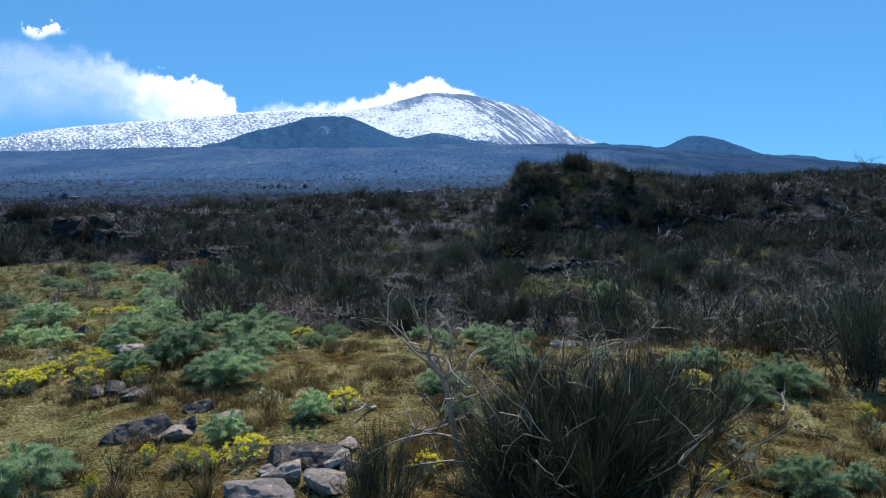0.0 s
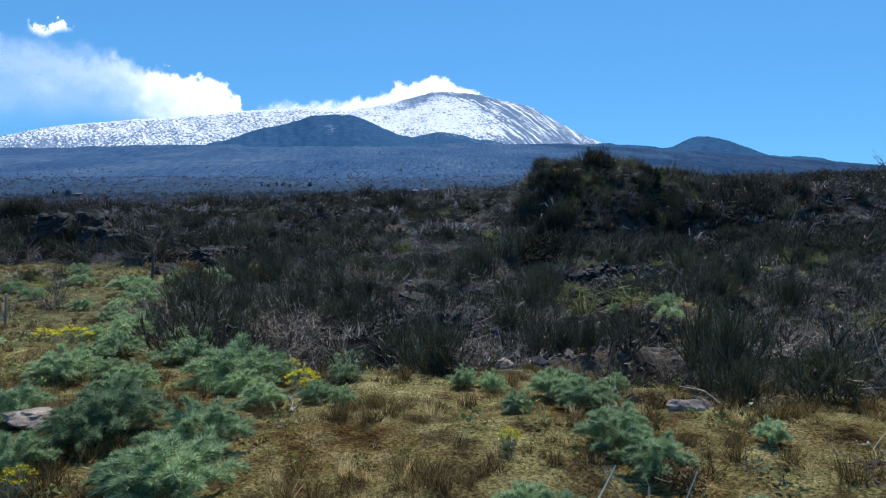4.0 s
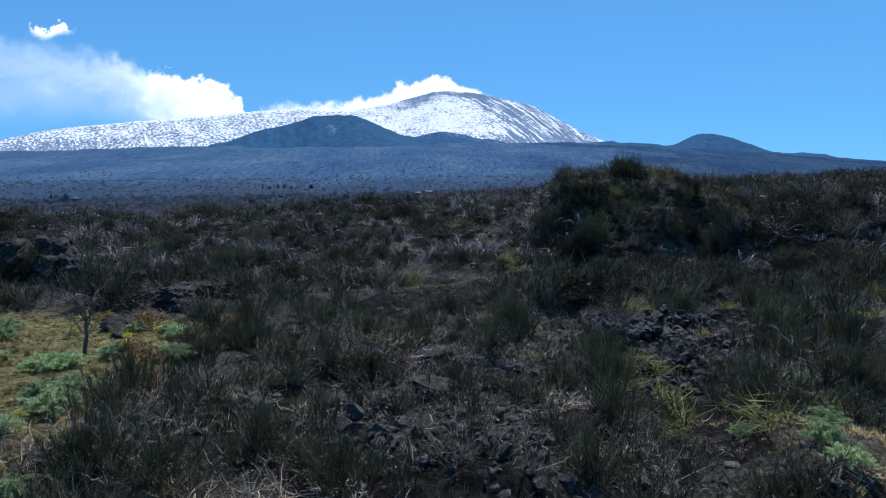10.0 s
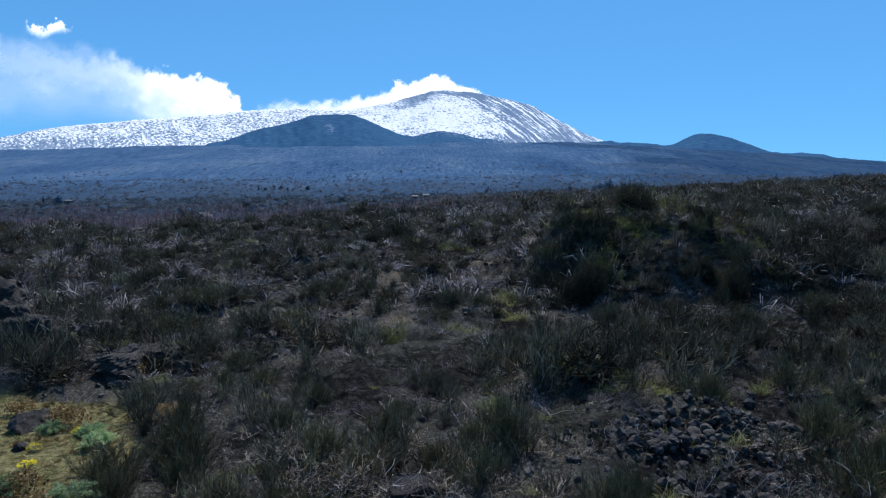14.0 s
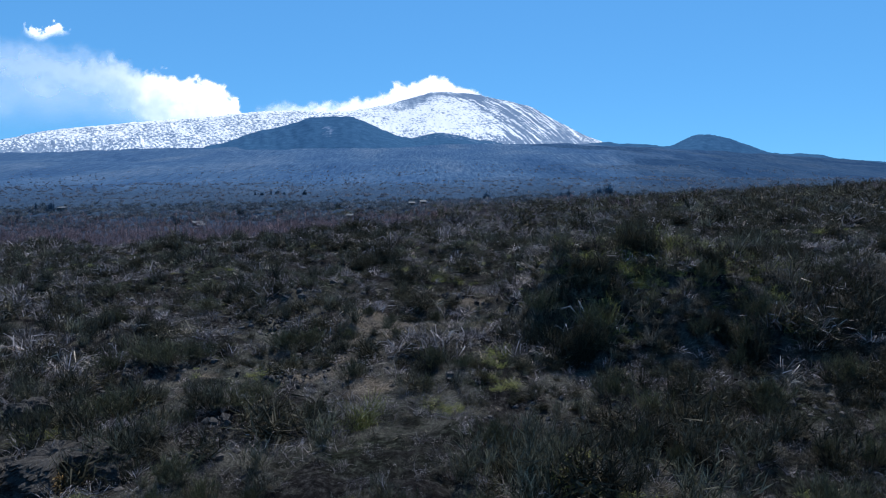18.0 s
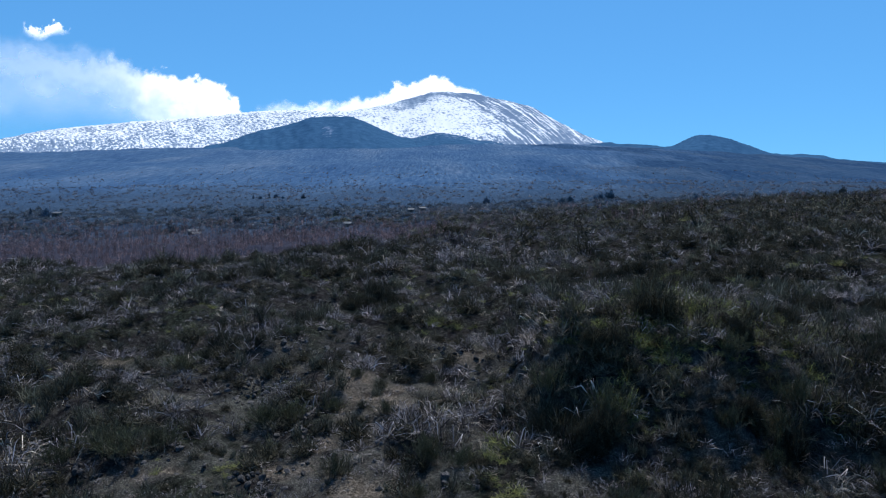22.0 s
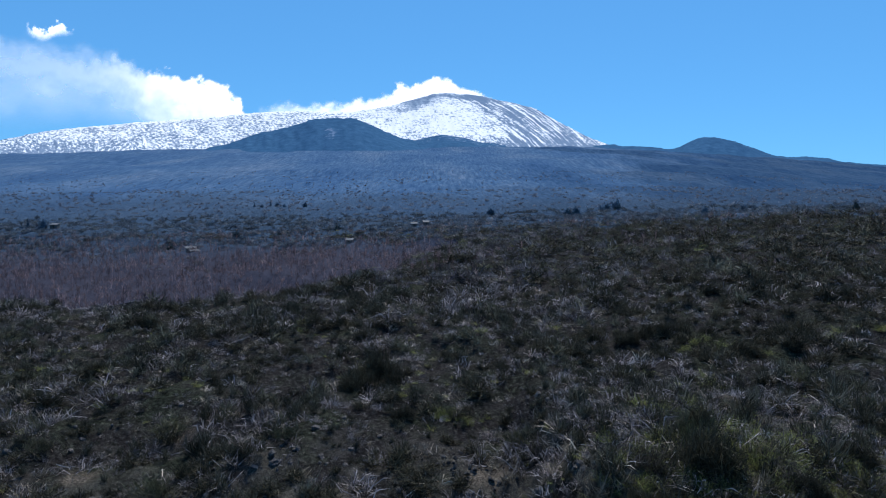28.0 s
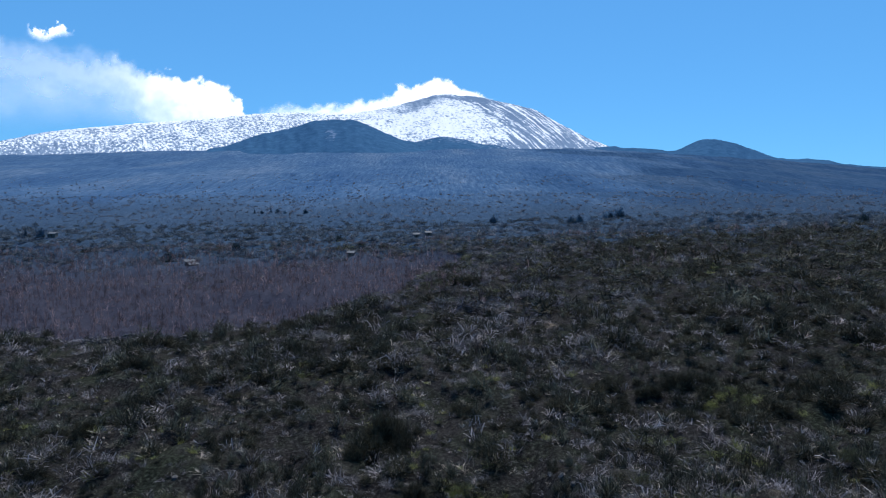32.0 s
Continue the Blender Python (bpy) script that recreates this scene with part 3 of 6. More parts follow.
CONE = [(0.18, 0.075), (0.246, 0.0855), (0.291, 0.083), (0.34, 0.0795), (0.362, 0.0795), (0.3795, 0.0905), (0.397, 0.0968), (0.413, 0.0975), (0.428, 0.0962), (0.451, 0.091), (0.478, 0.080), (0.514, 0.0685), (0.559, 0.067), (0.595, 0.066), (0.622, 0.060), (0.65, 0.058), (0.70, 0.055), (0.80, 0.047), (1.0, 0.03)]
ridge_sheet("cinder_cone", HAZED_WOOD, CONE, 3600, 2900, 3950, lambda d: 0.03 * d, (16, 0.8, 3), plain, "smooth dark wooded cinder cone on a long shoulder", "hill", 200, 36)


# ---- steam above the crater and the bank of cloud drifting from it ----
def steam_bank(name, outline_top, outline_low, fade, far, seed, label, puff=0.012, category="cloud", columns=300, rows=120, lean=0.8, deep=0.0):
    """A billowing bank of steam between two outlines (x over y, z over y) at the distance far. fade: x over y, strength, softness of the rim;
    deep: how far below the rim it thins out to a veil."""
    left, right = outline_top[0][0], outline_top[-1][0]
    lo = min(p[1] for p in outline_low) - 0.01
    hi = max(p[1] for p in outline_top) + 0.03
    u, v = np.meshgrid(np.linspace(left, right + 0.02, columns), np.linspace(lo, hi, rows), indexing="xy")
    curl = 0.35 * puff * (fbm(u * 30 + seed + 5, v * 30 + 8, 3) - 0.5)
    us = u + 2.2 * curl + 1.5 * puff * (fbm(u * 95 + seed + 50, v * 95 + 80, 4, 0.6) - 0.5)
    top = np.interp(us, [p[0] for p in outline_top], [p[1] for p in outline_top])
    low = np.interp(us, [p[0] for p in outline_low], [p[1] for p in outline_low])
    billow = fbm(u * 75 + seed, v * 75, 5, 0.58) - 0.5
    wisp = fbm(u * 22 + seed + 9 - v * 16, v * 34 + u * 14, 5, 0.6)
    strength = np.interp(us, [p[0] for p in fade], [p[1] for p in fade])
    soft = np.interp(us, [p[0] for p in fade], [p[2] for p in fade])
    under = top + billow * puff * 2.2 - v
    if deep:
        strength = strength * (1 - 0.45 * smooth(0.35, 1.0, under / deep + (wisp - 0.5) * 0.9) * smooth(-0.30, -0.40, u))
    density = smooth(0, 1, under / soft) * smooth(0, 1, (v - low) / (0.012 + soft))
    density = density * np.clip(strength + (wisp - 0.5) * 1.5 * (1 - strength) * strength * 1.2, 0, 1)
    density = density * smooth(0, 0.01, u - left + (left < -0.8)) * smooth(0, 0.006, right - us)
    # the bank leans with the wind, its billows stand out a little
    depth = far - lean * (v - lo) * far - density * 5 * fbm(u * 40 + seed, v * 40 + 3, 4, 0.5)
    tris = grid_tris(rows, columns)
    tris = tris[(density.ravel()[tris] > 0.012).any(1)]
    used, again = np.unique(tris, return_inverse=True)
    me = mesh_from(name, np.stack([u * depth, depth, v * depth], -1).reshape(-1, 3)[used], again.reshape(-1, 3), STEAM, {"veil": density.ravel()[used]}, soft=True)
    return tagged(new(name, me), label, category)


STEAM = steam_material()
steam_bank("crater_steam", [(-0.29, 0.136), (-0.26, 0.146), (-0.245, 0.149), (-0.21, 0.144), (-0.186, 0.148), (-0.167, 0.146), (-0.143, 0.1525), (-0.1265, 0.154), (-0.107, 0.1525), (-0.0905, 0.160), (-0.080, 0.166), (-0.072, 0.177), (-0.066, 0.178), (-0.058, 0.171), (-0.051, 0.169), (-0.041, 0.1755), (-0.025, 0.181), (-0.0116, 0.190), (0.0085, 0.181), (0.024, 0.173), (0.045, 0.168), (0.068, 0.158), (0.078, 0.15)],
           [(-0.29, 0.11), (0.08, 0.11)], [(-0.29, 0.35, 0.02), (-0.2, 0.75, 0.014), (-0.1, 0.92, 0.009), (-0.04, 1.0, 0.006), (0.08, 1.0, 0.005)], 4680, 3.0, "white steam trailing along the ridge from the crater", 0.009, columns=340, lean=0.3)
steam_bank("drifting_steam_cloud", [(-0.95, 0.285), (-0.70, 0.262), (-0.627, 0.250), (-0.558, 0.236), (-0.50, 0.227), (-0.478, 0.207), (-0.457, 0.197), (-0.438, 0.198), (-0.412, 0.188), (-0.381, 0.184), (-0.355, 0.179), (-0.345, 0.168), (-0.325, 0.162), (-0.315, 0.158), (-0.306, 0.142), (-0.300, 0.12)],
           [(-0.95, 0.08), (-0.6, 0.095), (-0.45, 0.10), (-0.30, 0.08)], [(-0.95, 0.34, 0.09), (-0.66, 0.46, 0.07), (-0.53, 0.52, 0.055), (-0.48, 0.60, 0.03), (-0.445, 0.92, 0.010), (-0.40, 1.0, 0.007), (-0.30, 1.0, 0.006)], 4900, 21.0, "billowing white steam cloud thinning out to a veil", 0.014, columns=380, rows=150, lean=0.3, deep=0.075)
steam_bank("small_white_cloud", [(-0.637, 0.256), (-0.628, 0.260), (-0.622, 0.265), (-0.612, 0.2615), (-0.604, 0.264), (-0.595, 0.269), (-0.585, 0.263), (-0.575, 0.2605), (-0.560, 0.256)],
           [(-0.637, 0.243), (-0.618, 0.236), (-0.606, 0.234), (-0.59, 0.240), (-0.560, 0.249)], [(-0.637, 0.85, 0.006), (-0.60, 1.0, 0.005), (-0.560, 0.8, 0.006)], 3700, 40.0, "small ragged white cloud in blue sky", 0.020, columns=120, rows=80)
steam_bank("small_white_cloud", [(-0.602, 0.2135), (-0.596, 0.2165), (-0.588, 0.2165), (-0.580, 0.2125)],
           [(-0.602, 0.211), (-0.580, 0.210)], [(-0.602, 0.5, 0.005), (-0.59, 0.9, 0.005), (-0.580, 0.5, 0.005)], 3700, 61.0, "tiny white cloud shred below a larger one", 0.005, columns=60, rows=60)

# ---- plants: building stones ----
def ribbon(points, width):
    """A thin tapering strip along the points, twisted at random."""
    p = np.asarray(points, float)
    side = rng.normal(size=3)
    side -= (p[-1] - p[0]) * (side @ (p[-1] - p[0])) / max(((p[-1] - p[0]) ** 2).sum(), 1e-9)
    side /= max(np.linalg.norm(side), 1e-9)
    w = np.linspace(1, 0.3, len(p))[:, None] * width / 2
    v = np.concatenate([p - side * w, p + side * w])
    n, i = len(p), np.arange(len(p) - 1)
    return v, np.concatenate([np.stack([i, i + 1, i + n + 1], 1), np.stack([i, i + n + 1, i + n], 1)])


def tube(points, r0, r1, sides=4):
    p = np.asarray(points, float)
    along = np.gradient(p, axis=0)
    along /= np.linalg.norm(along, axis=1)[:, None]
    ref = np.where(np.abs(along[:, 2:3]) > 0.9, [[1.0, 0, 0]], [[0, 0, 1.0]])
    a = np.cross(along, ref)
    a /= np.linalg.norm(a, axis=1)[:, None]
    b = np.cross(along, a)
    r = np.linspace(r0, r1, len(p))[:, None, None]
    t = np.linspace(0, 2 * np.pi, sides, endpoint=False)
    ring = p[:, None] + r * (np.cos(t)[None, :, None] * a[:, None] + np.sin(t)[None, :, None] * b[:, None])
    tris = []
    for i in range(len(p) - 1):
        for j in range(sides):
            q, k = i * sides + j, i * sides + (j + 1) % sides
            tris += [(q, k, k + sides), (q, k + sides, q + sides)]
    n = len(p) * sides
    tris += [(n - sides, n - sides + j, n - sides + j + 1) for j in range(1, sides - 1)]
    return ring.reshape(-1, 3), tris


def crook(start, way, length, steps, wander, lift=0.0):
    """A wandering line of points."""
    way = np.asarray(way, float) / np.linalg.norm(way)
    pts = [np.asarray(start, float)]
    for _ in range(steps):
        way = way + rng.normal(size=3) * wander + (0, 0, lift)
        way /= np.linalg.norm(way)
        pts.append(pts[-1] + way * length / steps)
    return np.array(pts), way


def fan_way(spread):
    """A random upward direction, leaning out by up to spread."""
    a, lean = rng.uniform(0, 2 * np.pi), spread * np.sqrt(rng.uniform(0, 1))
    return np.array([np.cos(a) * np.sin(lean), np.sin(a) * np.sin(lean), np.cos(lean)])


def twig_mesh(stems, radius, height, width, twigs=9, curl=0.35):
    """Leafless shrub: crooked stems with side twigs, twigs with hooked ends."""
    wood, fine = Pile(), Pile()
    for _ in range(stems):
        way = fan_way(1.15)
        pts, end = crook((*(rng.normal(size=2) * radius * 0.15), 0), way, np.hypot(radius, height) * rng.uniform(0.55, 0.95), 5, 0.28, 0.06)
        pts[:, 2] = np.maximum(pts[:, 2], 0.01)
        wood.add(*tube(pts, width * 1.5, width * 0.5, 3))
        for _ in range(twigs):
            k = rng.integers(1, len(pts))
            side, _ = crook(pts[k], end + rng.normal(size=3) * 0.8 + (0, 0, 0.3), rng.uniform(0.15, 0.45) * height, 3, curl, 0.0)
            fine.add(*ribbon(side, width * rng.uniform(0.6, 1.2)))
            if rng.random() < 0.7:
                more, _ = crook(side[rng.integers(1, 3)], rng.normal(size=3) + (0, 0, 0.6), rng.uniform(0.1, 0.3) * height, 2, curl, 0.0)
                fine.add(*ribbon(more, width * 0.7))
    return wood.arrays(), fine.arrays()


def fennel_mesh(fronds, radius, height, leaf, threads):
    """A cushion of arching feathery fronds that rise from one root and droop at their tips; fine threads stand off each frond."""
    stalk, green = Pile(), Pile()
    for k in range(fronds):
        a, q = k * 2.4 + rng.uniform(-0.5, 0.5), np.sqrt((k + 0.5) / fronds)
        reach, tall = radius * (0.15 + 0.8 * q) * rng.uniform(0.8, 1.1), height * (1.05 - 0.55 * q * q) * rng.uniform(0.75, 1.1)
        way = np.array([np.cos(a), np.sin(a), 0])
        t = np.linspace(0, 1, 6)[:, None]
        line = way * reach * (0.15 + 0.85 * t ** 1.3) + np.array([0, 0, 1.0]) * tall * (1.9 * t - (0.9 + 0.35 * q) * t ** 2.2)
        line[:, :2] += rng.normal(size=2) * 0.04
        stalk.add(*ribbon(line, leaf * 1.1))
        n = threads
        u = 0.25 + 0.75 * rng.random((n, 1)) ** 0.7
        at = np.stack([np.interp(u[:, 0], t[:, 0], line[:, c]) for c in range(3)], 1)
        along = (line[-1] - line[2]) / max(np.linalg.norm(line[-1] - line[2]), 1e-6)
        out = rng.normal(size=(n, 3)) + along * 0.9 + (0, 0, 0.15)
        out /= np.linalg.norm(out, axis=1)[:, None]
        long = radius * 0.27 * (1.15 - 0.6 * u) * rng.uniform(0.55, 1.1, (n, 1))
        start, tip = at + out * long * 0.15, at + out * long
        side = np.cross(tip - start, rng.normal(size=(n, 3)))
        side *= (leaf * rng.uniform(0.3, 0.6, n) / np.linalg.norm(side, axis=1))[:, None]
        v = np.stack([start - side, start + side, tip], 1).reshape(-1, 3)
        v[:, 2] = np.maximum(v[:, 2], 0.0)
        green.add(v, np.arange(3 * n).reshape(-1, 3))
    return stalk.arrays(), green.arrays()


def feather_broom(stems, sprigs, radius, height, width, spread=0.8):
    """A broom of crooked bare stems that each carry a loose sheaf of fine green rods towards the top."""
    wood, rods = Pile(), Pile()
    for _ in range(stems):
        lean = fan_way(spread)
        pts, end = crook((*(rng.normal(size=2) * radius * 0.3), 0), lean, height * rng.uniform(0.6, 0.92), 6, 0.13, 0.05)
        wood.add(*tube(pts, width * 1.7, width * 0.6, 3))
        n = sprigs
        k = rng.uniform(1.2, 6, n)
        low = np.floor(np.minimum(k, 5.999)).astype(int)
        spot = pts[low] + (pts[np.minimum(low + 1, 6)] - pts[low]) * (k - low)[:, None]
        way = end * 0.9 + rng.normal(size=(n, 3)) * 0.42 + (0, 0, 0.35)
        way /= np.linalg.norm(way, axis=1)[:, None]
        long = height * rng.uniform(0.10, 0.30, (n, 1))
        middle = spot + way * long * 0.55 + rng.normal(size=(n, 3)) * 0.012
        tip = spot + way * long + rng.normal(size=(n, 3)) * 0.03 + (0, 0, 0.02)
        side = np.cross(way, rng.normal(size=(n, 3)))
        side *= (width * rng.uniform(0.35, 0.7, n) / np.linalg.norm(side, axis=1))[:, None]
        v = np.stack([spot - side, spot + side, middle - side * 0.8, middle + side * 0.8, tip], 1).reshape(-1, 3)
        i = np.arange(n)[:, None, None] * 5
        rods.add(v, (i + np.array([[0, 1, 2], [1, 3, 2], [2, 3, 4]])).reshape(-1, 3))
    return wood.arrays(), rods.arrays()


def light_twigs(stems, twigs, radius, height, width, curl=0.4):
    """A leafless shrub for a distance: strips only."""
    pile = Pile()
    for _ in range(stems):
        pts, end = crook((*(rng.normal(size=2) * radius * 0.2), 0), fan_way(1.2), np.hypot(radius, height) * rng.uniform(0.5, 0.95), 3, 0.3, 0.06)
        pts[:, 2] = np.maximum(pts[:, 2], 0.0)
        pile.add(*ribbon(pts, width * 1.4))
        for _ in range(twigs):
            side, _ = crook(pts[rng.integers(1, 4)], end + rng.normal(size=3) * 0.9 + (0, 0, 0.3), rng.uniform(0.2, 0.5) * height, 2, curl)
            pile.add(*ribbon(side, width * rng.uniform(0.6, 1.2)))
    return pile.arrays()


def blade_bush(blades, radius, height, width, spread, droop=0.0, inner=0.5):
    """A bush for a distance: pointed blades that start inside it and end on its uneven skin."""
    a = rng.uniform(0, 2 * np.pi, blades)
    lean = spread * np.sqrt(rng.uniform(0, 1, blades))
    way = np.stack([np.cos(a) * np.sin(lean), np.sin(a) * np.sin(lean), np.cos(lean)], 1)
    lobes = 0.72 + 0.28 * np.sin(a * rng.integers(2, 5) + rng.uniform(0, 6)) * np.sin(lean * 3)
    end = way * (radius, radius, height) * (lobes * rng.uniform(0.65, 1.08, blades))[:, None]
    start = end * rng.uniform(0.1, inner, (blades, 1)) + rng.normal(size=(blades, 3)) * radius * 0.14
    start[:, 2] = np.abs(start[:, 2])
    end = end + rng.normal(size=(blades, 3)) * radius * 0.16
    end[:, 2] = np.maximum(end[:, 2] - droop * radius * rng.uniform(0, 1, blades), 0.03)
    side = np.cross(end - start, rng.normal(size=(blades, 3)))
    side *= (width * rng.uniform(0.5, 1.3, blades) / np.linalg.norm(side, axis=1) / 2)[:, None]
    return np.stack([start - side, start + side, end], 1).reshape(-1, 3), np.arange(3 * blades).reshape(-1, 3)


def dome_bush(leaves, radius, height, leaf, loose=0.5):
    """A bush for a distance: leaf sprays that lie over its lumpy skin like a coat, in several lobes."""
    lobes = rng.integers(2, 5)
    turn = rng.uniform(0, 2 * np.pi, lobes)
    middle = np.stack([np.cos(turn) * radius * 0.42, np.sin(turn) * radius * 0.42, rng.uniform(0.15, 0.42, lobes) * height], 1)
    size = rng.uniform(0.42, 0.68, lobes)
    way = rng.normal(size=(leaves, 3))
    way[:, 2] = np.abs(way[:, 2])
    way /= np.linalg.norm(way, axis=1)[:, None]
    pick = rng.integers(0, lobes, leaves)
    spot = middle[pick] + way * (radius, radius, height) * (size[pick] * rng.uniform(0.75, 1.08, leaves))[:, None]
    facing = way + rng.normal(size=(leaves, 3)) * loose
    u = np.cross(facing, rng.normal(size=(leaves, 3)))
    u /= np.linalg.norm(u, axis=1)[:, None]
    w = np.cross(facing, u)
    w /= np.linalg.norm(w, axis=1)[:, None]
    k = leaf * rng.uniform(0.5, 1.2, (leaves, 1))
    v = np.stack([spot - u * k * 0.5 - w * k * 0.4, spot + u * k * 0.5 - w * k * 0.3, spot + w * k * 0.7], 1).reshape(-1, 3)
    v[:, 2] = np.maximum(v[:, 2], 0.0)
    return v, np.arange(3 * leaves).reshape(-1, 3)


def strand_bush(strands, radius, height, width, droop=0.5):
    """A dry shrub for a distance: thin curved strands that rise from its middle and arch outwards."""
    a = rng.uniform(0, 2 * np.pi, strands)
    out = np.stack([np.cos(a), np.sin(a), 0 * a], 1)
    reach = radius * np.sqrt(rng.uniform(0.02, 1, strands))
    tall = height * rng.uniform(0.45, 1.05, strands) * (1 - 0.45 * (reach / radius) ** 2)
    start = out * (reach * rng.uniform(0.15, 0.6, strands))[:, None] + rng.normal(size=(strands, 3)) * (0.12, 0.12, 0) * radius
    start[:, 2] = tall * rng.uniform(0, 0.45, strands)
    middle = out * (reach * 0.75)[:, None] + rng.normal(size=(strands, 3)) * 0.10 * radius
    middle[:, 2] = tall * rng.uniform(0.75, 1.0, strands)
    end = out * (reach * rng.uniform(1.0, 1.25, strands))[:, None] + rng.normal(size=(strands, 3)) * 0.2 * radius
    end[:, 2] = np.maximum(tall * (1.05 - droop * rng.uniform(0, 1, strands)), 0.03)
    side = np.cross(end - start, rng.normal(size=(strands, 3)))
    side *= (width * rng.uniform(0.5, 1.3, strands) / np.linalg.norm(side, axis=1) / 2)[:, None]
    v = np.stack([start - side, start + side, middle - side * 0.75, middle + side * 0.75, end], 1).reshape(-1, 3)
    i = np.arange(strands)[:, None, None] * 5
    return v, (i + np.array([[0, 1, 2], [1, 3, 2], [2, 3, 4]])).reshape(-1, 3)


def bound(*bushes):
    """Several pieces of one plant as one mesh."""
    pile = Pile()
    for b in bushes:
        pile.add(*b)
    return pile.arrays()


def boulder_mesh(detail, seed, flat=0.7):
    """A broken block of lava: a ball cut by random planes, then roughened."""
    bm = bmesh.new()
    bmesh.ops.create_icosphere(bm, subdivisions=detail, radius=1.0)
    cut = np.random.default_rng(seed)
    ways = cut.normal(size=(17, 3))
    ways /= np.linalg.norm(ways, axis=1)[:, None]
    depth = cut.uniform(0.42, 0.8, 17)
    for vert in bm.verts:
        p = np.array(vert.co)
        for w, d in zip(ways, depth):
            over = p @ w - d
            if over > 0:
                p = p - w * over
        q = Vector(p)
        p = p * (1 + 0.10 * noise.noise(q * 2.3 + Vector((seed, 0, 0))) + 0.09 * noise.noise(q * 5.0 + Vector((0, seed, 0))) + 0.06 * noise.noise(q * 12.0 + Vector((0, 0, seed))))
        vert.co = (p[0], p[1] * 0.85, p[2] * flat)
    v = np.array([tuple(vert.co) for vert in bm.verts])
    f = np.array([[vert.index for vert in face.verts] for face in bm.faces])
    bm.free()
    return v, f


def outcrop_mesh(seed, turns=84, levels=20):
    """A block of lava with steep, rough and broken sides and a worn top."""
    cut = np.random.default_rng(seed)
    t = np.linspace(0, 2 * np.pi, turns, endpoint=False)
    base = 1 + 0.22 * np.sin(2 * t + cut.uniform(0, 6)) + 0.16 * np.sin(3 * t + cut.uniform(0, 6)) + 0.10 * np.sin(7 * t + cut.uniform(0, 6)) + 0.06 * np.sin(12 * t + cut.uniform(0, 6))
    cx, cy, rings = np.cos(t), np.sin(t), []
    top = (0.76, 0.68, 0.55, 0.4, 0.25, 0.1)
    for k in range(levels + len(top)):
        h = min(k / levels, 1.0)
        shrink = 1.2 - 0.38 * h ** 1.4 if k < levels else top[k - levels]
        r = base * shrink
        px, py = cx * r * 4 + seed, cy * r * 4 + h * 5
        r = r * (1 + 0.30 * (fbm(px * 0.5, py * 0.5 + h * 3, 2) - 0.5) + 0.34 * (fbm(px * 1.6, py * 1.6 + h * 7, 4, 0.7) - 0.5))
        z = h + 0.42 * (fbm(cx * r * 3.0 + seed + 9, cy * r * 3.0 + 9, 5, 0.65) - 0.5) * h
        rings.append(np.stack([cx * r, cy * r * 0.8, z - 0.12], 1))
    rings.append(np.array([[0, 0, rings[-1][:, 2].mean()]]))
    rows = levels + len(top)
    i = (np.arange(rows - 1)[:, None] * turns + np.arange(turns)[None]).ravel()
    j = (np.arange(rows - 1)[:, None] * turns + (np.arange(turns)[None] + 1) % turns).ravel()
    last = (rows - 1) * turns
    cap = [(last + n, last + (n + 1) % turns, last + turns) for n in range(turns)]
    return np.concatenate(rings), np.concatenate([np.stack([i, j, j + turns], 1), np.stack([i, j + turns, i + turns], 1), np.array(cap)])


def tuft_mesh(blades, radius, height, width):
    pile = Pile()
    for _ in range(blades):
        way = fan_way(0.7)
        p = np.array([*(rng.normal(size=2) * radius * 0.4), 0.0])
        h = height * rng.uniform(0.5, 1.0)
        side = np.cross(way, rng.normal(size=3))
        side *= width / 2 / np.linalg.norm(side)
        pile.add([p - side, p + side, p + way * h], [(0, 1, 2)])
    return pile.arrays()


def part(name, arrays, material, parent, label="", soft=False, kind=""):
    """One mesh object under a thing."""
    me = arrays if isinstance(arrays, bpy.types.Mesh) else mesh_from(name, *arrays, material, soft=soft)
    ob = new(name, me)
    ob.parent = parent
    return tagged(ob, label, kind=kind)


def strew(name, protos, places, material, label, category, kind="stuff"):
    """Many plants as one object: rows of x, y, size, height over ground."""
    pile, tone = Pile(), []
    level = ground(places[:, 0], places[:, 1])
    for n, (x, y, size, tall) in enumerate(places):
        v, f = protos[n % len(protos)]
        a = rng.uniform(0, 2 * np.pi)
        c, s = np.cos(a), np.sin(a)
        w = np.stack([(v[:, 0] * c - v[:, 1] * s) * size, (v[:, 0] * s + v[:, 1] * c) * size, v[:, 2] * tall], 1)
        pile.add(w + (x, y, level[n] - 0.04), f)
        tone.append(np.full(len(v), rng.random()))
    return tagged(new(name, mesh_from(name, *pile.arrays(), material, {"tone": np.concatenate(tone)})), label, category, kind=kind)


def scatter(count, y0, y1, widen=0.80, margin=4.0, density=None, power=1.0):
    """Random places in the wedge that the camera looks into, evenly over the ground; density keeps a share of them."""
    u = rng.uniform(0, 1, count)
    y = (y0 ** (1 + power) + u * (y1 ** (1 + power) - y0 ** (1 + power))) ** (1 / (1 + power))
    x = rng.uniform(-1, 1, count) * (widen * y + margin)
    if density is not None:
        keep = rng.uniform(0, 1, count) < density(x, y)
        x, y = x[keep], y[keep]
    return x, y


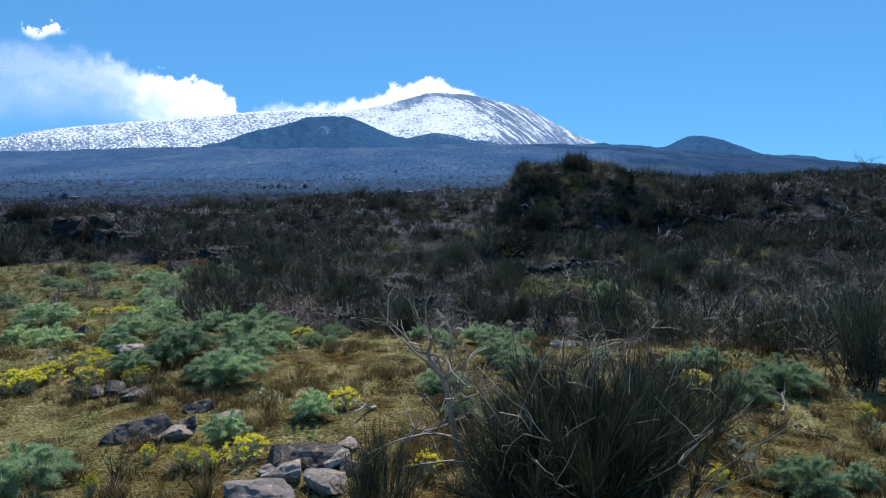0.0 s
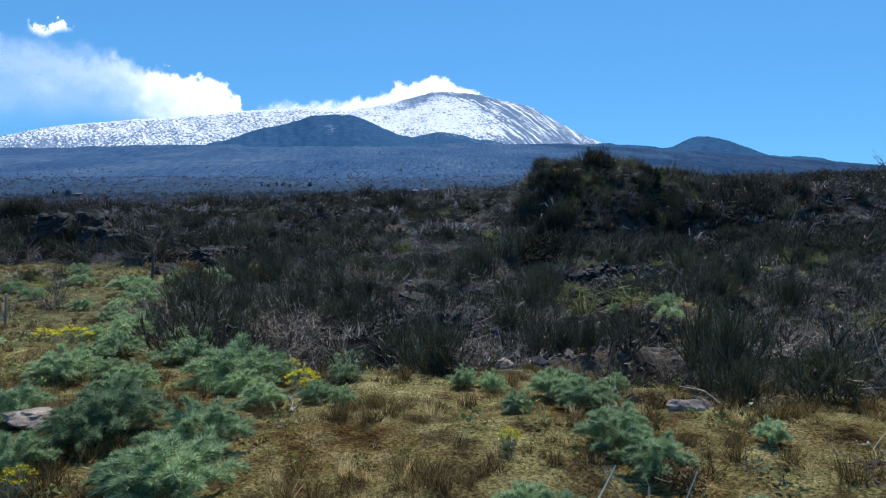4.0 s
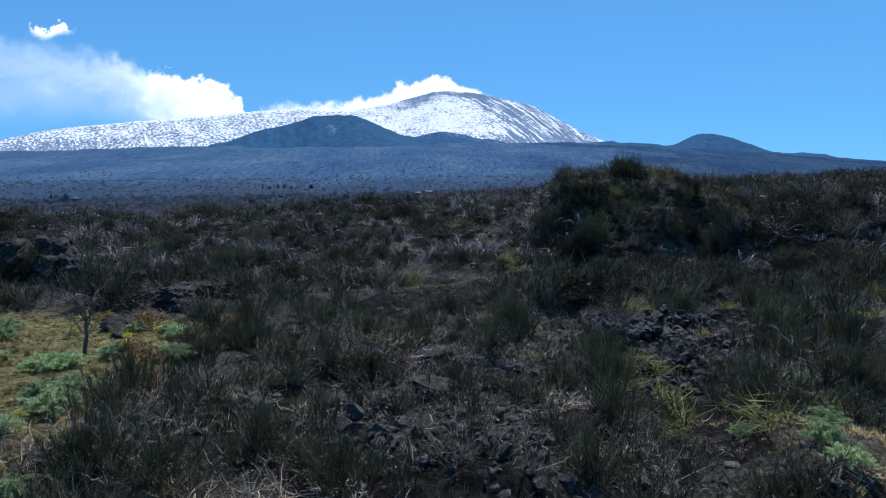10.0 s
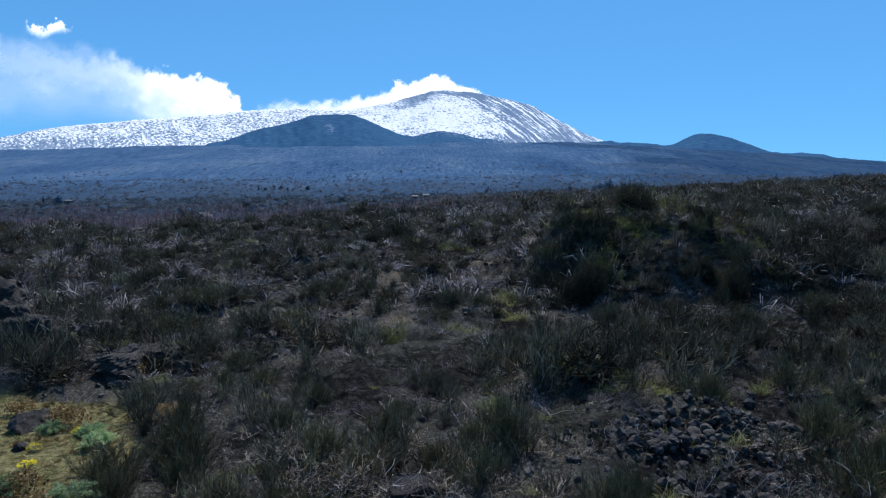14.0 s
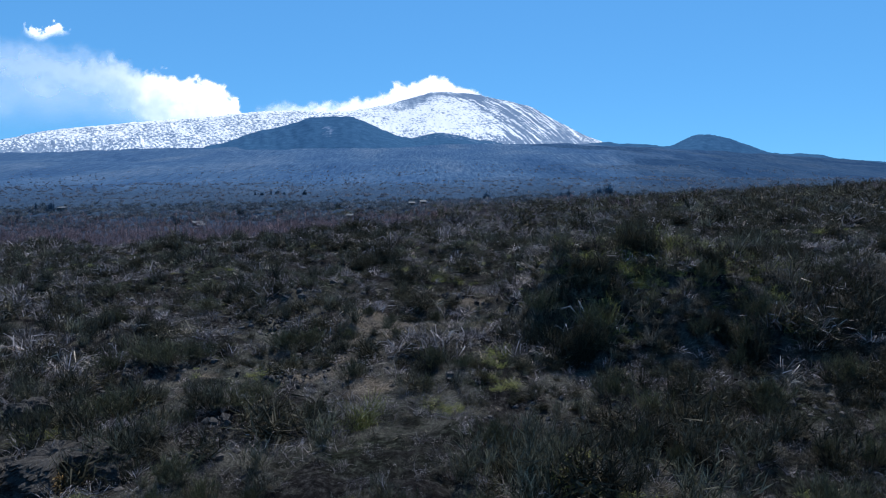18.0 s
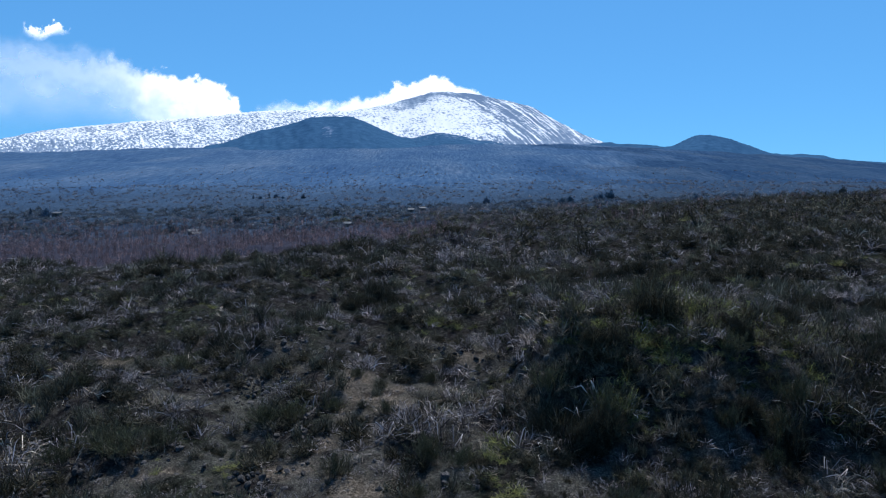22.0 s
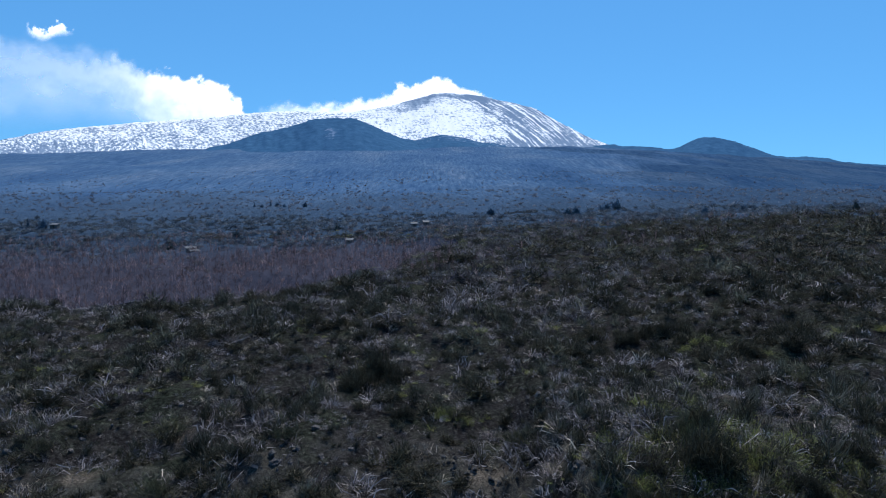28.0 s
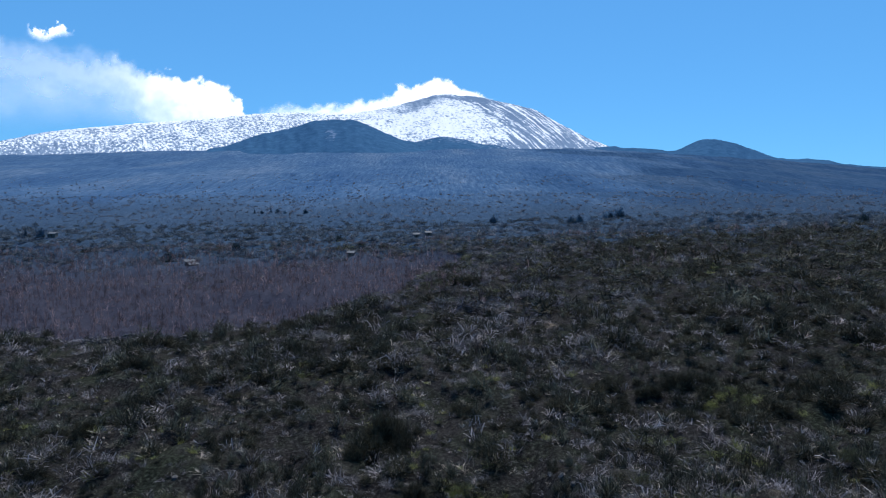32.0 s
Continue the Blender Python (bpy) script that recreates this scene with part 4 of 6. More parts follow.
# ---- the lava field's scrub ----
def open_scrub(x, y):
    """Where the shrubs stand: off the meadow and off the bare earth, in drifts."""
    bare = np.exp(-((x - 5.5) / 3.0) ** 2 - ((y - 20.5) / 1.8) ** 2) + 0.9 * np.exp(-((x - 6.5) / 2.4) ** 2 - ((y - 38) / 4.5) ** 2)
    bare = bare + 0.8 * np.exp(-((x - 9.2) / 1.6) ** 2 - ((y - 26) / 2.0) ** 2)
    bare = bare + 0.85 * np.exp(-((x - 12) / 2.6) ** 2 - ((y - 43.5) / 3.4) ** 2)
    bare = bare + 0.5 * np.exp(-((x + 3.0 + 0.1 * (y - 75)) / 4.0) ** 2 - ((y - 80) / 12) ** 2) + 0.7 * np.exp(-((x + 12) / 3) ** 2 - ((y - 86) / 4) ** 2)
    bare = bare + 0.6 * np.exp(-((x - 9.6) / 2.6) ** 2 - ((y - 38.5) / 4.5) ** 2) + 0.95 * np.exp(-((x + 15.6) / 2.6) ** 2 - ((y - 49.5) / 3) ** 2)
    bare = bare + straw_clearings(x, y)
    drift = 0.7 + 0.5 * smooth(0.3, 0.6, fbm(x * 0.16 + 60, y * 0.16 + 7, 3))
    return (1 - 0.97 * smooth(0.2, 0.6, meadow(x, y))) * np.clip(1 - bare, 0, 1) * drift


BROOMS = [feather_broom(20, 24, 0.75, 1.3, 0.014) for _ in range(4)]
BROOMS = [(wood, bound(rods, dome_bush(260, 0.62, 0.95, 0.035, 0.9))) for wood, rods in BROOMS]
TWIGS = [twig_mesh(14, 0.9, 1.0, 0.011, 7) for _ in range(4)]
PALES = [twig_mesh(12, 1.1, 0.65, 0.010, 7, 0.75) for _ in range(3)]
BROOM_ME = [mesh_from("rods", *b[1], BROOM) for b in BROOMS] + [mesh_from("rods", *b[1], SCRUB) for b in BROOMS[:2]]
BROOM_WOOD = [mesh_from("stems", *BROOMS[n % 4][0], BARK) for n in range(6)]
TWIG_ME = [(mesh_from("stems", *w, TWIG), mesh_from("twigs", *t, TWIG)) for w, t in TWIGS]
PALE_ME = [(mesh_from("stems", *w, PALE), mesh_from("twigs", *t, PALE)) for w, t in PALES]


def stand(ob, x, y, size, tall, sink=0.05):
    ob.matrix_basis = Matrix.Translation((x, y, float(ground(x, y)) - sink)) @ pose(0, 0, 0, 0, 0, rng.uniform(0, 360)) @ Matrix.Diagonal((size, size, tall, 1))
    return ob


def put_broom(x, y, size, tall, which, label="dense upright dark green broom bush", group="broom bushes on the lava field"):
    ob = stand(new("broom_bush"), x, y, size, tall)
    part("rod_tangle", BROOM_ME[which], None, ob, kind="stuff")
    part("stem_sheaf", BROOM_WOOD[which], None, ob, "bare grey-brown stems", kind="stuff")
    return tagged(ob, label, "bush", group)


def put_dry(x, y, size, tall, which, pale=False):
    ob = stand(new("bleached_dead_shrub" if pale else "leafless_shrub"), x, y, size, tall)
    stems, twigs = (PALE_ME if pale else TWIG_ME)[which]
    part("branchwork", stems, None, ob, kind="stuff")
    part("twig_tangle", twigs, None, ob, kind="stuff")
    return tagged(ob, "bleached dead shrub with bare crooked branches" if pale else "leafless grey-brown shrub with tangled twigs", "shrub", "dry shrubs on the lava field")


x, y = scatter(1420, 14, 42, 0.8, 3, open_scrub)
for n in range(len(x)):
    if n % 8 < 2:
        put_broom(x[n], y[n], rng.uniform(0.5, 1.25), rng.uniform(0.5, 1.15), n % 6)
    elif n % 8 < 5:
        put_dry(x[n], y[n], rng.uniform(0.6, 1.4), rng.uniform(0.5, 1.05), n % 4)
    else:
        put_dry(x[n], y[n], rng.uniform(0.6, 1.3), rng.uniform(0.35, 0.8), n % 3, True)

FINE_BROOM = [bound(feather_broom(16, 24, 0.6, 1.2, 0.015)[1], blade_bush(120, 0.55, 0.95, 0.018, 1.2)) for _ in range(6)]
FINE_OLIVE = [bound(blade_bush(150, 0.85, 0.8, 0.016, 1.35, 0.0, 0.6), strand_bush(40, 0.9, 0.95, 0.013, 0.7)) for _ in range(6)]
FINE_TWIG = [light_twigs(11, 7, 0.9, 0.85, 0.014, 0.75) for _ in range(8)]
LIGHT_BROOM = [blade_bush(150, 0.66, 1.2, 0.029, 1.05, 0.0, 0.6) for _ in range(8)]
LIGHT_OLIVE = [bound(blade_bush(80, 0.85, 0.85, 0.030, 1.35, 0.0, 0.6), strand_bush(24, 0.9, 0.95, 0.022)) for _ in range(8)]
LIGHT_TWIG = [strand_bush(36, 1.0, 1.0, 0.034) for _ in range(10)]
FAR_BROOM = [blade_bush(84, 0.75, 1.15, 0.050, 1.2, 0.0, 0.75) for _ in range(8)]
FAR_OLIVE = [blade_bush(76, 0.95, 0.95, 0.050, 1.4, 0.0, 0.8) for _ in range(8)]
FAR_TWIG = [strand_bush(26, 1.0, 1.0, 0.05) for _ in range(10)]
DENSE = [blade_bush(220, 0.95, 1.1, 0.038, 1.4, 0.0, 0.75) for _ in range(8)]
FINE_DARK = [blade_bush(170, 0.75, 1.15, 0.028, 1.25, 0.0, 0.65) for _ in range(8)]
SILVER = [strand_bush(18, 0.95, 0.9, 0.034, 0.7) for _ in range(8)]


def rows(xy, low, high, squat=0.65):
    x, y = xy
    size = rng.uniform(low, high, len(x)) * (1 + 0.4 * smooth(105, 150, y) * smooth(200, 180, y)) * (0.7 + 0.9 * smooth(0.35, 0.65, fbm(x * 0.12 + 5, y * 0.12 + 3, 3)) + 0.7 * rng.random(len(x)) ** 5)
    return np.stack([x, y, size, size * rng.uniform(squat, 1.05, len(x))], 1)


def on_mound(count):
    """Places on the mound's slopes."""
    return rng.uniform(7, 62, count), rng.uniform(64, 98, count)


def around(spots):
    """Places in loose clumps: rows of x, y, number."""
    x = np.concatenate([rng.normal(s[0], 0.25 * s[2] ** 0.6, s[2]) for s in spots])
    return x, np.concatenate([rng.normal(s[1], 0.25 * s[2] ** 0.6, s[2]) for s in spots])


def join(a, b):
    return np.concatenate([a[0], b[0]]), np.concatenate([a[1], b[1]])


def dark_zone(x, y):
    """1 where dense dark broom covers everything: before the mound and in the hollow behind it."""
    edge = (fbm(x * 0.15 + 3, y * 0.15 + 50, 3) - 0.5) * 8
    front = smooth(3, 10, x + edge) * smooth(49, 55, y + edge) * smooth(72, 67, y + edge)
    return np.clip(front + 0.9 * smooth(12, 22, x + edge) * smooth(119, 125, y + edge) * smooth(140, 133, y + edge) * smooth(58, 48, x), 0, 1)


mid = lambda x, y: open_scrub(x, y) * (1 - bare_woods(x, y))
thin = lambda x, y: mid(x, y) * (1 - 0.35 * smooth(28, 60, x) * smooth(95, 120, y)) * np.interp(y, [42, 60, 120, 185], [1, 1.0, 0.85, 0.7])
clumps = lambda x, y: thin(x, y) * smooth(0.36, 0.56, fbm(x * 0.2 + 21, y * 0.2 + 40, 3))
greys = lambda x, y: thin(x, y) * np.interp(y, [40, 60, 72], [0.6, 0.7, 1.0]) * (1 - 0.6 * dark_zone(x, y)) * (0.35 + 0.65 * smooth(0.58, 0.42, fbm(x * 0.2 + 21, y * 0.2 + 40, 3)))


def strew_field(name, fine, near, far, places, material, label):
    """A kind of scrub: finer plants where the camera comes close, coarser ones beyond."""
    for plants, y0, y1 in ((fine, 0, 64), (near, 64, 112), (far, 112, 999)):
        strew(name, plants, places[(places[:, 1] >= y0) & (places[:, 1] < y1)], material, label, "scrub")


strew_field("scrub_of_broom", FINE_BROOM, LIGHT_BROOM, FAR_BROOM, rows(join(scatter(6800, 40, 185, 0.8, 4, clumps), on_mound(420)), 0.7, 1.6, 0.75), FIELD_BROOM, "low dark green broom scrub on the lava field")
strew_field("olive_scrub", FINE_OLIVE, LIGHT_OLIVE, FAR_OLIVE, rows(join(scatter(3600, 40, 185, 0.8, 4, thin), on_mound(320)), 0.4, 1.1, 0.6), FIELD_SCRUB, "low olive-brown scrub on the lava field")
strew_field("dry_scrub", FINE_TWIG, LIGHT_TWIG, FAR_TWIG, rows(join(scatter(10000, 34, 185, 0.8, 4, greys), on_mound(850)), 0.5, 1.25, 0.65), FIELD_TWIG, "leafless silvery-grey dry scrub with arching twigs")
LOW_TWIG = [strand_bush(44, 0.9, 0.7, 0.016, 0.8) for _ in range(8)]
strew("low_dry_scrub", LOW_TWIG, rows(scatter(2500, 38, 68, 0.8, 4, lambda x, y: 0.75 * thin(x, y)), 0.4, 0.9, 0.6), FIELD_TWIG, "low leafless dry scrub between larger bushes", "scrub")
strew("low_olive_scrub", FINE_OLIVE, rows(scatter(1100, 38, 72, 0.8, 4, lambda x, y: 0.75 * thin(x, y)), 0.4, 0.8, 0.6), FIELD_SCRUB, "low olive-brown scrub between larger bushes", "scrub")
thickets = lambda x, y: np.maximum(0.75 * dark_zone(x, y) + 0.6 * smooth(28, 60, x) * smooth(95, 120, y), thin(x, y) * smooth(0.48, 0.60, fbm(x * 0.15 + 71, y * 0.15 + 14, 3)))
strew("dark_thickets", DENSE, rows(join(scatter(4300, 49, 185, 0.8, 4, thickets), on_mound(45)), 0.7, 1.7, 0.7), FIELD_DARK, "dense dark green evergreen thickets among the scrub", "scrub")
hollow = lambda x, y: dark_zone(x, y) * open_scrub(x, y)
strew("dark_hollow_scrub", FINE_DARK, rows(scatter(13000, 48, 142, 0.8, 4, lambda x, y: 0.38 * hollow(x, y)), 0.8, 1.5, 0.7), FIELD_DARK, "dense dark broom thicket in the hollow before the mound", "scrub")
def on_face(count):
    """Places on the mound's steep face and its brow."""
    x = rng.uniform(8, 40, count)
    return x, rng.uniform(69, 79, count)


strew("mound_face_scrub", FINE_DARK, rows(on_face(420), 0.7, 1.4, 0.7), FIELD_SCRUB, "warm brown-olive scrub hanging on the mound's face", "scrub")
strew("mound_dark_scrub", FINE_DARK, rows(on_face(70), 0.9, 1.7, 0.8), FIELD_DARK, "dark broom on the mound's steep face", "scrub")
strew("round_dark_scrub", DENSE, rows(scatter(1500, 60, 185, 0.8, 4, lambda x, y: 0.6 * mid(x, y)), 0.8, 1.35, 0.85), FIELD_DARK, "single rounded dark bushes among the dry scrub", "scrub")
strew("bleached_scrub", SILVER, rows(join(scatter(1500, 62, 170, 0.8, 4, greys), on_mound(150)), 0.5, 1.3), PALE, "bleached dead scrub branches", "scrub")
lime = lambda x, y: mid(x, y) * (1 - 0.9 * dark_zone(x, y)) * (1 - 0.7 * smooth(84, 100, y) * smooth(5, 20, x)) * smooth(0.49, 0.62, fbm(x * 0.09 + 33, y * 0.09 + 5, 3))
strew("lime_scrub", LIGHT_OLIVE, rows(join(scatter(1300, 27, 150, 0.8, 4, lime), around([(22, 80, 50), (18, 74, 20), (30, 80, 16), (25.6, 73.5, 14), (5.9, 65, 8), (18.6, 77, 14), (26, 78, 12), (8.7, 53, 8), (10, 84, 8), (-12, 69, 6), (-5, 61, 6), (2, 60, 8), (14.5, 46, 8), (10.5, 42, 8), (9.5, 47.5, 10), (14.5, 36, 8), (16, 38, 10), (7.5, 36, 6), (12, 31, 6), (-7, 33, 6), (-5.5, 38, 8), (3.4, 44, 8), (19, 41, 12), (22, 46.5, 22), (26, 48.5, 18), (24, 40, 12), (29, 52, 16)])), 0.4, 1.0, 0.4), LIME, "low yellow-green spurge scrub", "scrub")

strew("mound_lime_scrub", LIGHT_OLIVE, rows(around([(26.6, 74.6, 24), (17.4, 74.0, 16), (33.4, 84.1, 16), (6.0, 69.2, 5), (20.6, 79.0, 34), (24.2, 77.6, 36), (15.8, 78.4, 24), (27.5, 78.0, 24), (22.0, 76.0, 26), (18.6, 75.2, 20), (29.5, 76.0, 18), (13.5, 76.8, 14), (40.0, 126.0, 30), (36.0, 124.0, 16), (23.6, 83.8, 40), (17.6, 82.2, 14), (25.5, 81, 16), (22, 87, 16), (17.5, 75.5, 24), (24.5, 74, 22), (29, 79, 22), (20, 87, 20), (15, 70, 14), (27, 70, 14), (5, 66, 4), (-2, 58, 10), (3, 104, 16), (30, 108, 18), (24, 112, 12)]), 0.6, 1.2, 0.75), LIME, "yellow-green spurge scrub standing out on the mound", "scrub")
HAZY_BUSH = [blade_bush(34, 1.25, 1.15, 0.18, 1.4, 0.0, 0.8) for _ in range(10)]
FAR_BUSH = [blade_bush(64, 1.2, 1.15, 0.085, 1.45, 0.0, 0.85) for _ in range(10)]
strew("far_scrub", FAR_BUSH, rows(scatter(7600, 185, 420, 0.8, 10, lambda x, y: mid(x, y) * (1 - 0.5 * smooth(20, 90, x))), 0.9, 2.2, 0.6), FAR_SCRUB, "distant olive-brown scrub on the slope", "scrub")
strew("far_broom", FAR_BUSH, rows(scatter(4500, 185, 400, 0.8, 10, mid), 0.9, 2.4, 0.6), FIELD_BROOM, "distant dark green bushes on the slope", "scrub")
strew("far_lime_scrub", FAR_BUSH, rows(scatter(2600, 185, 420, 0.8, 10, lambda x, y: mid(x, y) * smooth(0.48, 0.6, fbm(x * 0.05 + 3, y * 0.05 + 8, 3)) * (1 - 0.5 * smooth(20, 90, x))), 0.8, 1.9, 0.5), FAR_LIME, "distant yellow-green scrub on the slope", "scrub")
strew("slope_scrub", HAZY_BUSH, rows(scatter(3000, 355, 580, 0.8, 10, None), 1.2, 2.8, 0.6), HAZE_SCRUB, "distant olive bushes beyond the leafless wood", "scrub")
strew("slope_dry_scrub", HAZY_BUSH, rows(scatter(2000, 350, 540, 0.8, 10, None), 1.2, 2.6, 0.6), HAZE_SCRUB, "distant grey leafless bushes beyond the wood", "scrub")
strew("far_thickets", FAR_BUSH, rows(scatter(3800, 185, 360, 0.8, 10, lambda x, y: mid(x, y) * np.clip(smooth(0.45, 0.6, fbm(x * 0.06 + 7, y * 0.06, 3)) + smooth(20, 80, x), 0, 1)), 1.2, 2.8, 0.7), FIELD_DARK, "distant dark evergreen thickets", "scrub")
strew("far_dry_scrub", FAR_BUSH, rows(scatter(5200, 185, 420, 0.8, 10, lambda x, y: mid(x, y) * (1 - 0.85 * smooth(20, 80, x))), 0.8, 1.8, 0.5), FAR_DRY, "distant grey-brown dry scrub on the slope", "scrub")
strew("hazy_scrub", HAZY_BUSH, rows(scatter(2600, 420, 900, 0.8, 10, None), 1.2, 2.4, 0.6), HAZED_LEAF, "distant blue-green bushes and low trees", "scrub")

# the woods of the far slope: rounded crowns, thinner towards the plateau
CROWNS = [blade_bush(24, 1.0, 1.0, 0.30, 1.45, 0.0, 0.6) for _ in range(12)]


def wooded(x, y):
    return 0.35 + 0.65 * smooth(0.36, 0.56, fbm(x * 0.006 + 40, y * 0.0022 + 3, 4)) * (1 - 0.55 * smooth(1700, 2500, y))


def crowns(count, y0, y1, low, high, power):
    x, y = scatter(count, y0, y1, 0.74, 20, wooded, power)
    size = rng.uniform(low, high, len(x)) * (0.7 + 0.9 * rng.random(len(x)) ** 3)
    return np.stack([x, y, size, size * rng.uniform(0.8, 1.3, len(x))], 1)


# The crowns' blue is haze put into the leaf colour.
strew("slope_wood", CROWNS, crowns(4200, 600, 1300, 1.2, 2.4, 0.2), HAZED_LEAF, "dense bluish-green woods on the far slope", "wood")

# clinker: loose lava blocks strewn over the field
BLOCKS = [boulder_mesh(1, 50 + n) for n in range(6)]


def clinker(x, y):
    flow = smooth(0.46, 0.58, fbm(x * 0.13 + 80, y * 0.13 + 2, 3))
    for cx, cy, rx, ry in [(12, 43, 3.6, 4), (-2.5, 29, 3.0, 5), (1, 36, 3, 3), (-22, 72, 3, 3), (-14, 84, 3, 3.5), (-9, 68, 2, 3), (16, 45, 3, 3), (3, 92, 3, 4)]:
        flow = flow + np.exp(-((x - cx) / rx) ** 2 - ((y - cy) / ry) ** 2)
    return np.clip(flow, 0, 1) * smooth(0.5, 0.2, meadow(x, y)) * np.interp(y, [20, 45, 110], [1, 0.8, 0.4])


x, y = scatter(24000, 17, 110, 0.75, 2, clinker, 0.3)
size = 0.05 + 0.28 * rng.random(len(x)) ** 3.0 * np.interp(y, [20, 100], [1, 2.0])
strew("lava_clinker", BLOCKS, np.stack([x, y, size, size * rng.uniform(0.9, 1.5, len(x))], 1), LAVA, "loose blocks of dark grey lava clinker", "rubble")

# heaps of knobbly blocks: rows of x, y, spread, number
KNOBS = [boulder_mesh(2, 120 + n, 0.95) for n in range(6)]
HEAPS = [(-26.8, 74.4, 2.2, 110), (-20.9, 68.4, 2.2, 140), (-18.3, 88.3, 1.8, 80), (-10.6, 58.3, 1.5, 90), (-8.0, 74.5, 1.3, 60), (9.0, 41.0, 1.5, 170), (10.6, 38.0, 1.7, 210), (8.3, 34.8, 1.2, 110), (11.2, 43.6, 1.9, 300), (13.4, 41.6, 1.4, 120), (-2.6, 30.5, 2.2, 150), (1.2, 28.5, 1.9, 120), (-13.5, 84.5, 2.2, 120), (-22, 72, 2.2, 110), (-9, 67.5, 1.6, 70), (-16, 52.6, 1.6, 70), (3, 92, 2.4, 90), (8.5, 37.5, 1.2, 60)]
for hx, hy, spread, number in HEAPS:
    x, y = rng.normal(hx, spread, number), rng.normal(hy, spread, number)
    lift = 0.4 * np.exp(-((x - hx) ** 2 + (y - hy) ** 2) / spread ** 2)
    size = 0.06 + 0.26 * rng.random(number) ** 2.4 * (1 + lift)
    pile = Pile()
    level = ground(x, y)
    for n in range(number):
        v, f = KNOBS[n % 6]
        a = rng.uniform(0, 6.28)
        turned = np.stack([v[:, 0] * np.cos(a) - v[:, 1] * np.sin(a), v[:, 0] * np.sin(a) + v[:, 1] * np.cos(a), v[:, 2]], 1)
        pile.add(turned * size[n] + (x[n], y[n], level[n] + size[n] * 0.35 + lift[n] * rng.uniform(0, 0.8)), f)
    tagged(new("lava_block_heap", pile.mesh("lava_block_heap", HEAPROCK)), "heap of knobbly dark lava blocks in the scrub", "rubble", kind="stuff")


def bare_tree(sticks, height, width):
    pile = Pile()
    pile.add(*ribbon([(0, 0, 0), (0.1, 0, height * 0.5), (0, 0.1, height * 0.8)], width * 1.6))
    for _ in range(sticks):
        z = height * rng.uniform(0.1, 0.6)
        pts, _ = crook((*rng.normal(size=2) * 0.2, z), fan_way(0.6), height * rng.uniform(0.15, 0.36), 1, 0.2, 0.1)
        pile.add(*ribbon(pts, width))
    return pile.arrays()


TREES = [bare_tree(17, 4.2, 0.06) for _ in range(8)]
x, y = scatter(22000, 168, 420, 0.85, 10, lambda x, y: np.maximum(bare_woods(x, y), 0.7 * smooth(0.6, 0.66, fbm(x * 0.04 + 50, y * 0.04, 3)) * smooth(180, 230, y)))
strew("leafless_wood", TREES, np.stack([x, y, rng.uniform(0.8, 1.7, len(x)), 0.4 + 1.05 * rng.random(len(x)) ** 2], 1)[:7500], WOODS, "wood of leafless purplish-brown young trees", "wood")

strew("wood_undergrowth", FAR_BUSH, rows(scatter(2600, 190, 410, 0.85, 10, lambda x, y: bare_woods(x, y) * smooth(0.44, 0.62, fbm(x * 0.03 + 9, y * 0.02 + 3, 3)) * (0.3 + 0.7 * smooth(260, 340, y))), 0.8, 1.7, 0.6), FAR_SCRUB, "olive-brown bushes among the leafless young trees", "scrub")


# dark clumps that break the field's outline: rows of x, y, width, height
# Clumps at the mound's foot, near y 70, stand in for its shaded faces.
DARK_NEAR = [(18.4, 77.9, 4.2, 3.6), (11.2, 70.0, 3.4, 3.4), (13.4, 70.4, 2.8, 2.8), (9.2, 71.4, 2.6, 2.6), (24.0, 69.0, 3.0, 3.4), (22.2, 69.6, 2.0, 2.2), (-35.6, 62.0, 3.6, 3.4), (-32.4, 62.4, 3.2, 3.0), (-33.8, 61.4, 3.2, 2.8), (-37.4, 62.8, 3.2, 3.6), (-34.6, 63.4, 3.4, 4.7), (-30.2, 61.4, 2.6, 2.4), (20.1, 82.2, 2.8, 2.8), (24.5, 75.5, 2.2, 2.0), (-6.8, 118.0, 4.8, 6.2), (-7.6, 117.0, 5.4, 4.2), (-5.4, 117.4, 4.6, 4.4), (33.5, 131, 4.6, 2.8), (37, 132, 3.6, 2.4), (42.3, 134, 4.2, 2.6), (24, 133, 4.0, 2.4), (50, 131, 4.0, 2.6), (29, 129, 3.6, 2.2), (-7.0, 113, 5.0, 3.6), (-4.6, 114, 3.4, 2.8), (-9.5, 112, 3.2, 2.6), (-32, 176, 6.0, 3.4), (-27, 178, 4.4, 2.6), (-62, 100, 5.0, 3.2), (-58, 102, 4.0, 2.6), (-44, 120, 4.0, 2.4), (-20, 128, 3.6, 2.2), (3, 127, 3.4, 2.0), (9.5, 116, 2.8, 1.8), (-11, 136, 3.4, 2.2), (-44, 83, 3.0, 2.0), (12, 128, 3.6, 2.4), (38, 88, 3.4, 2.6), (46, 92, 3.6, 2.4)]
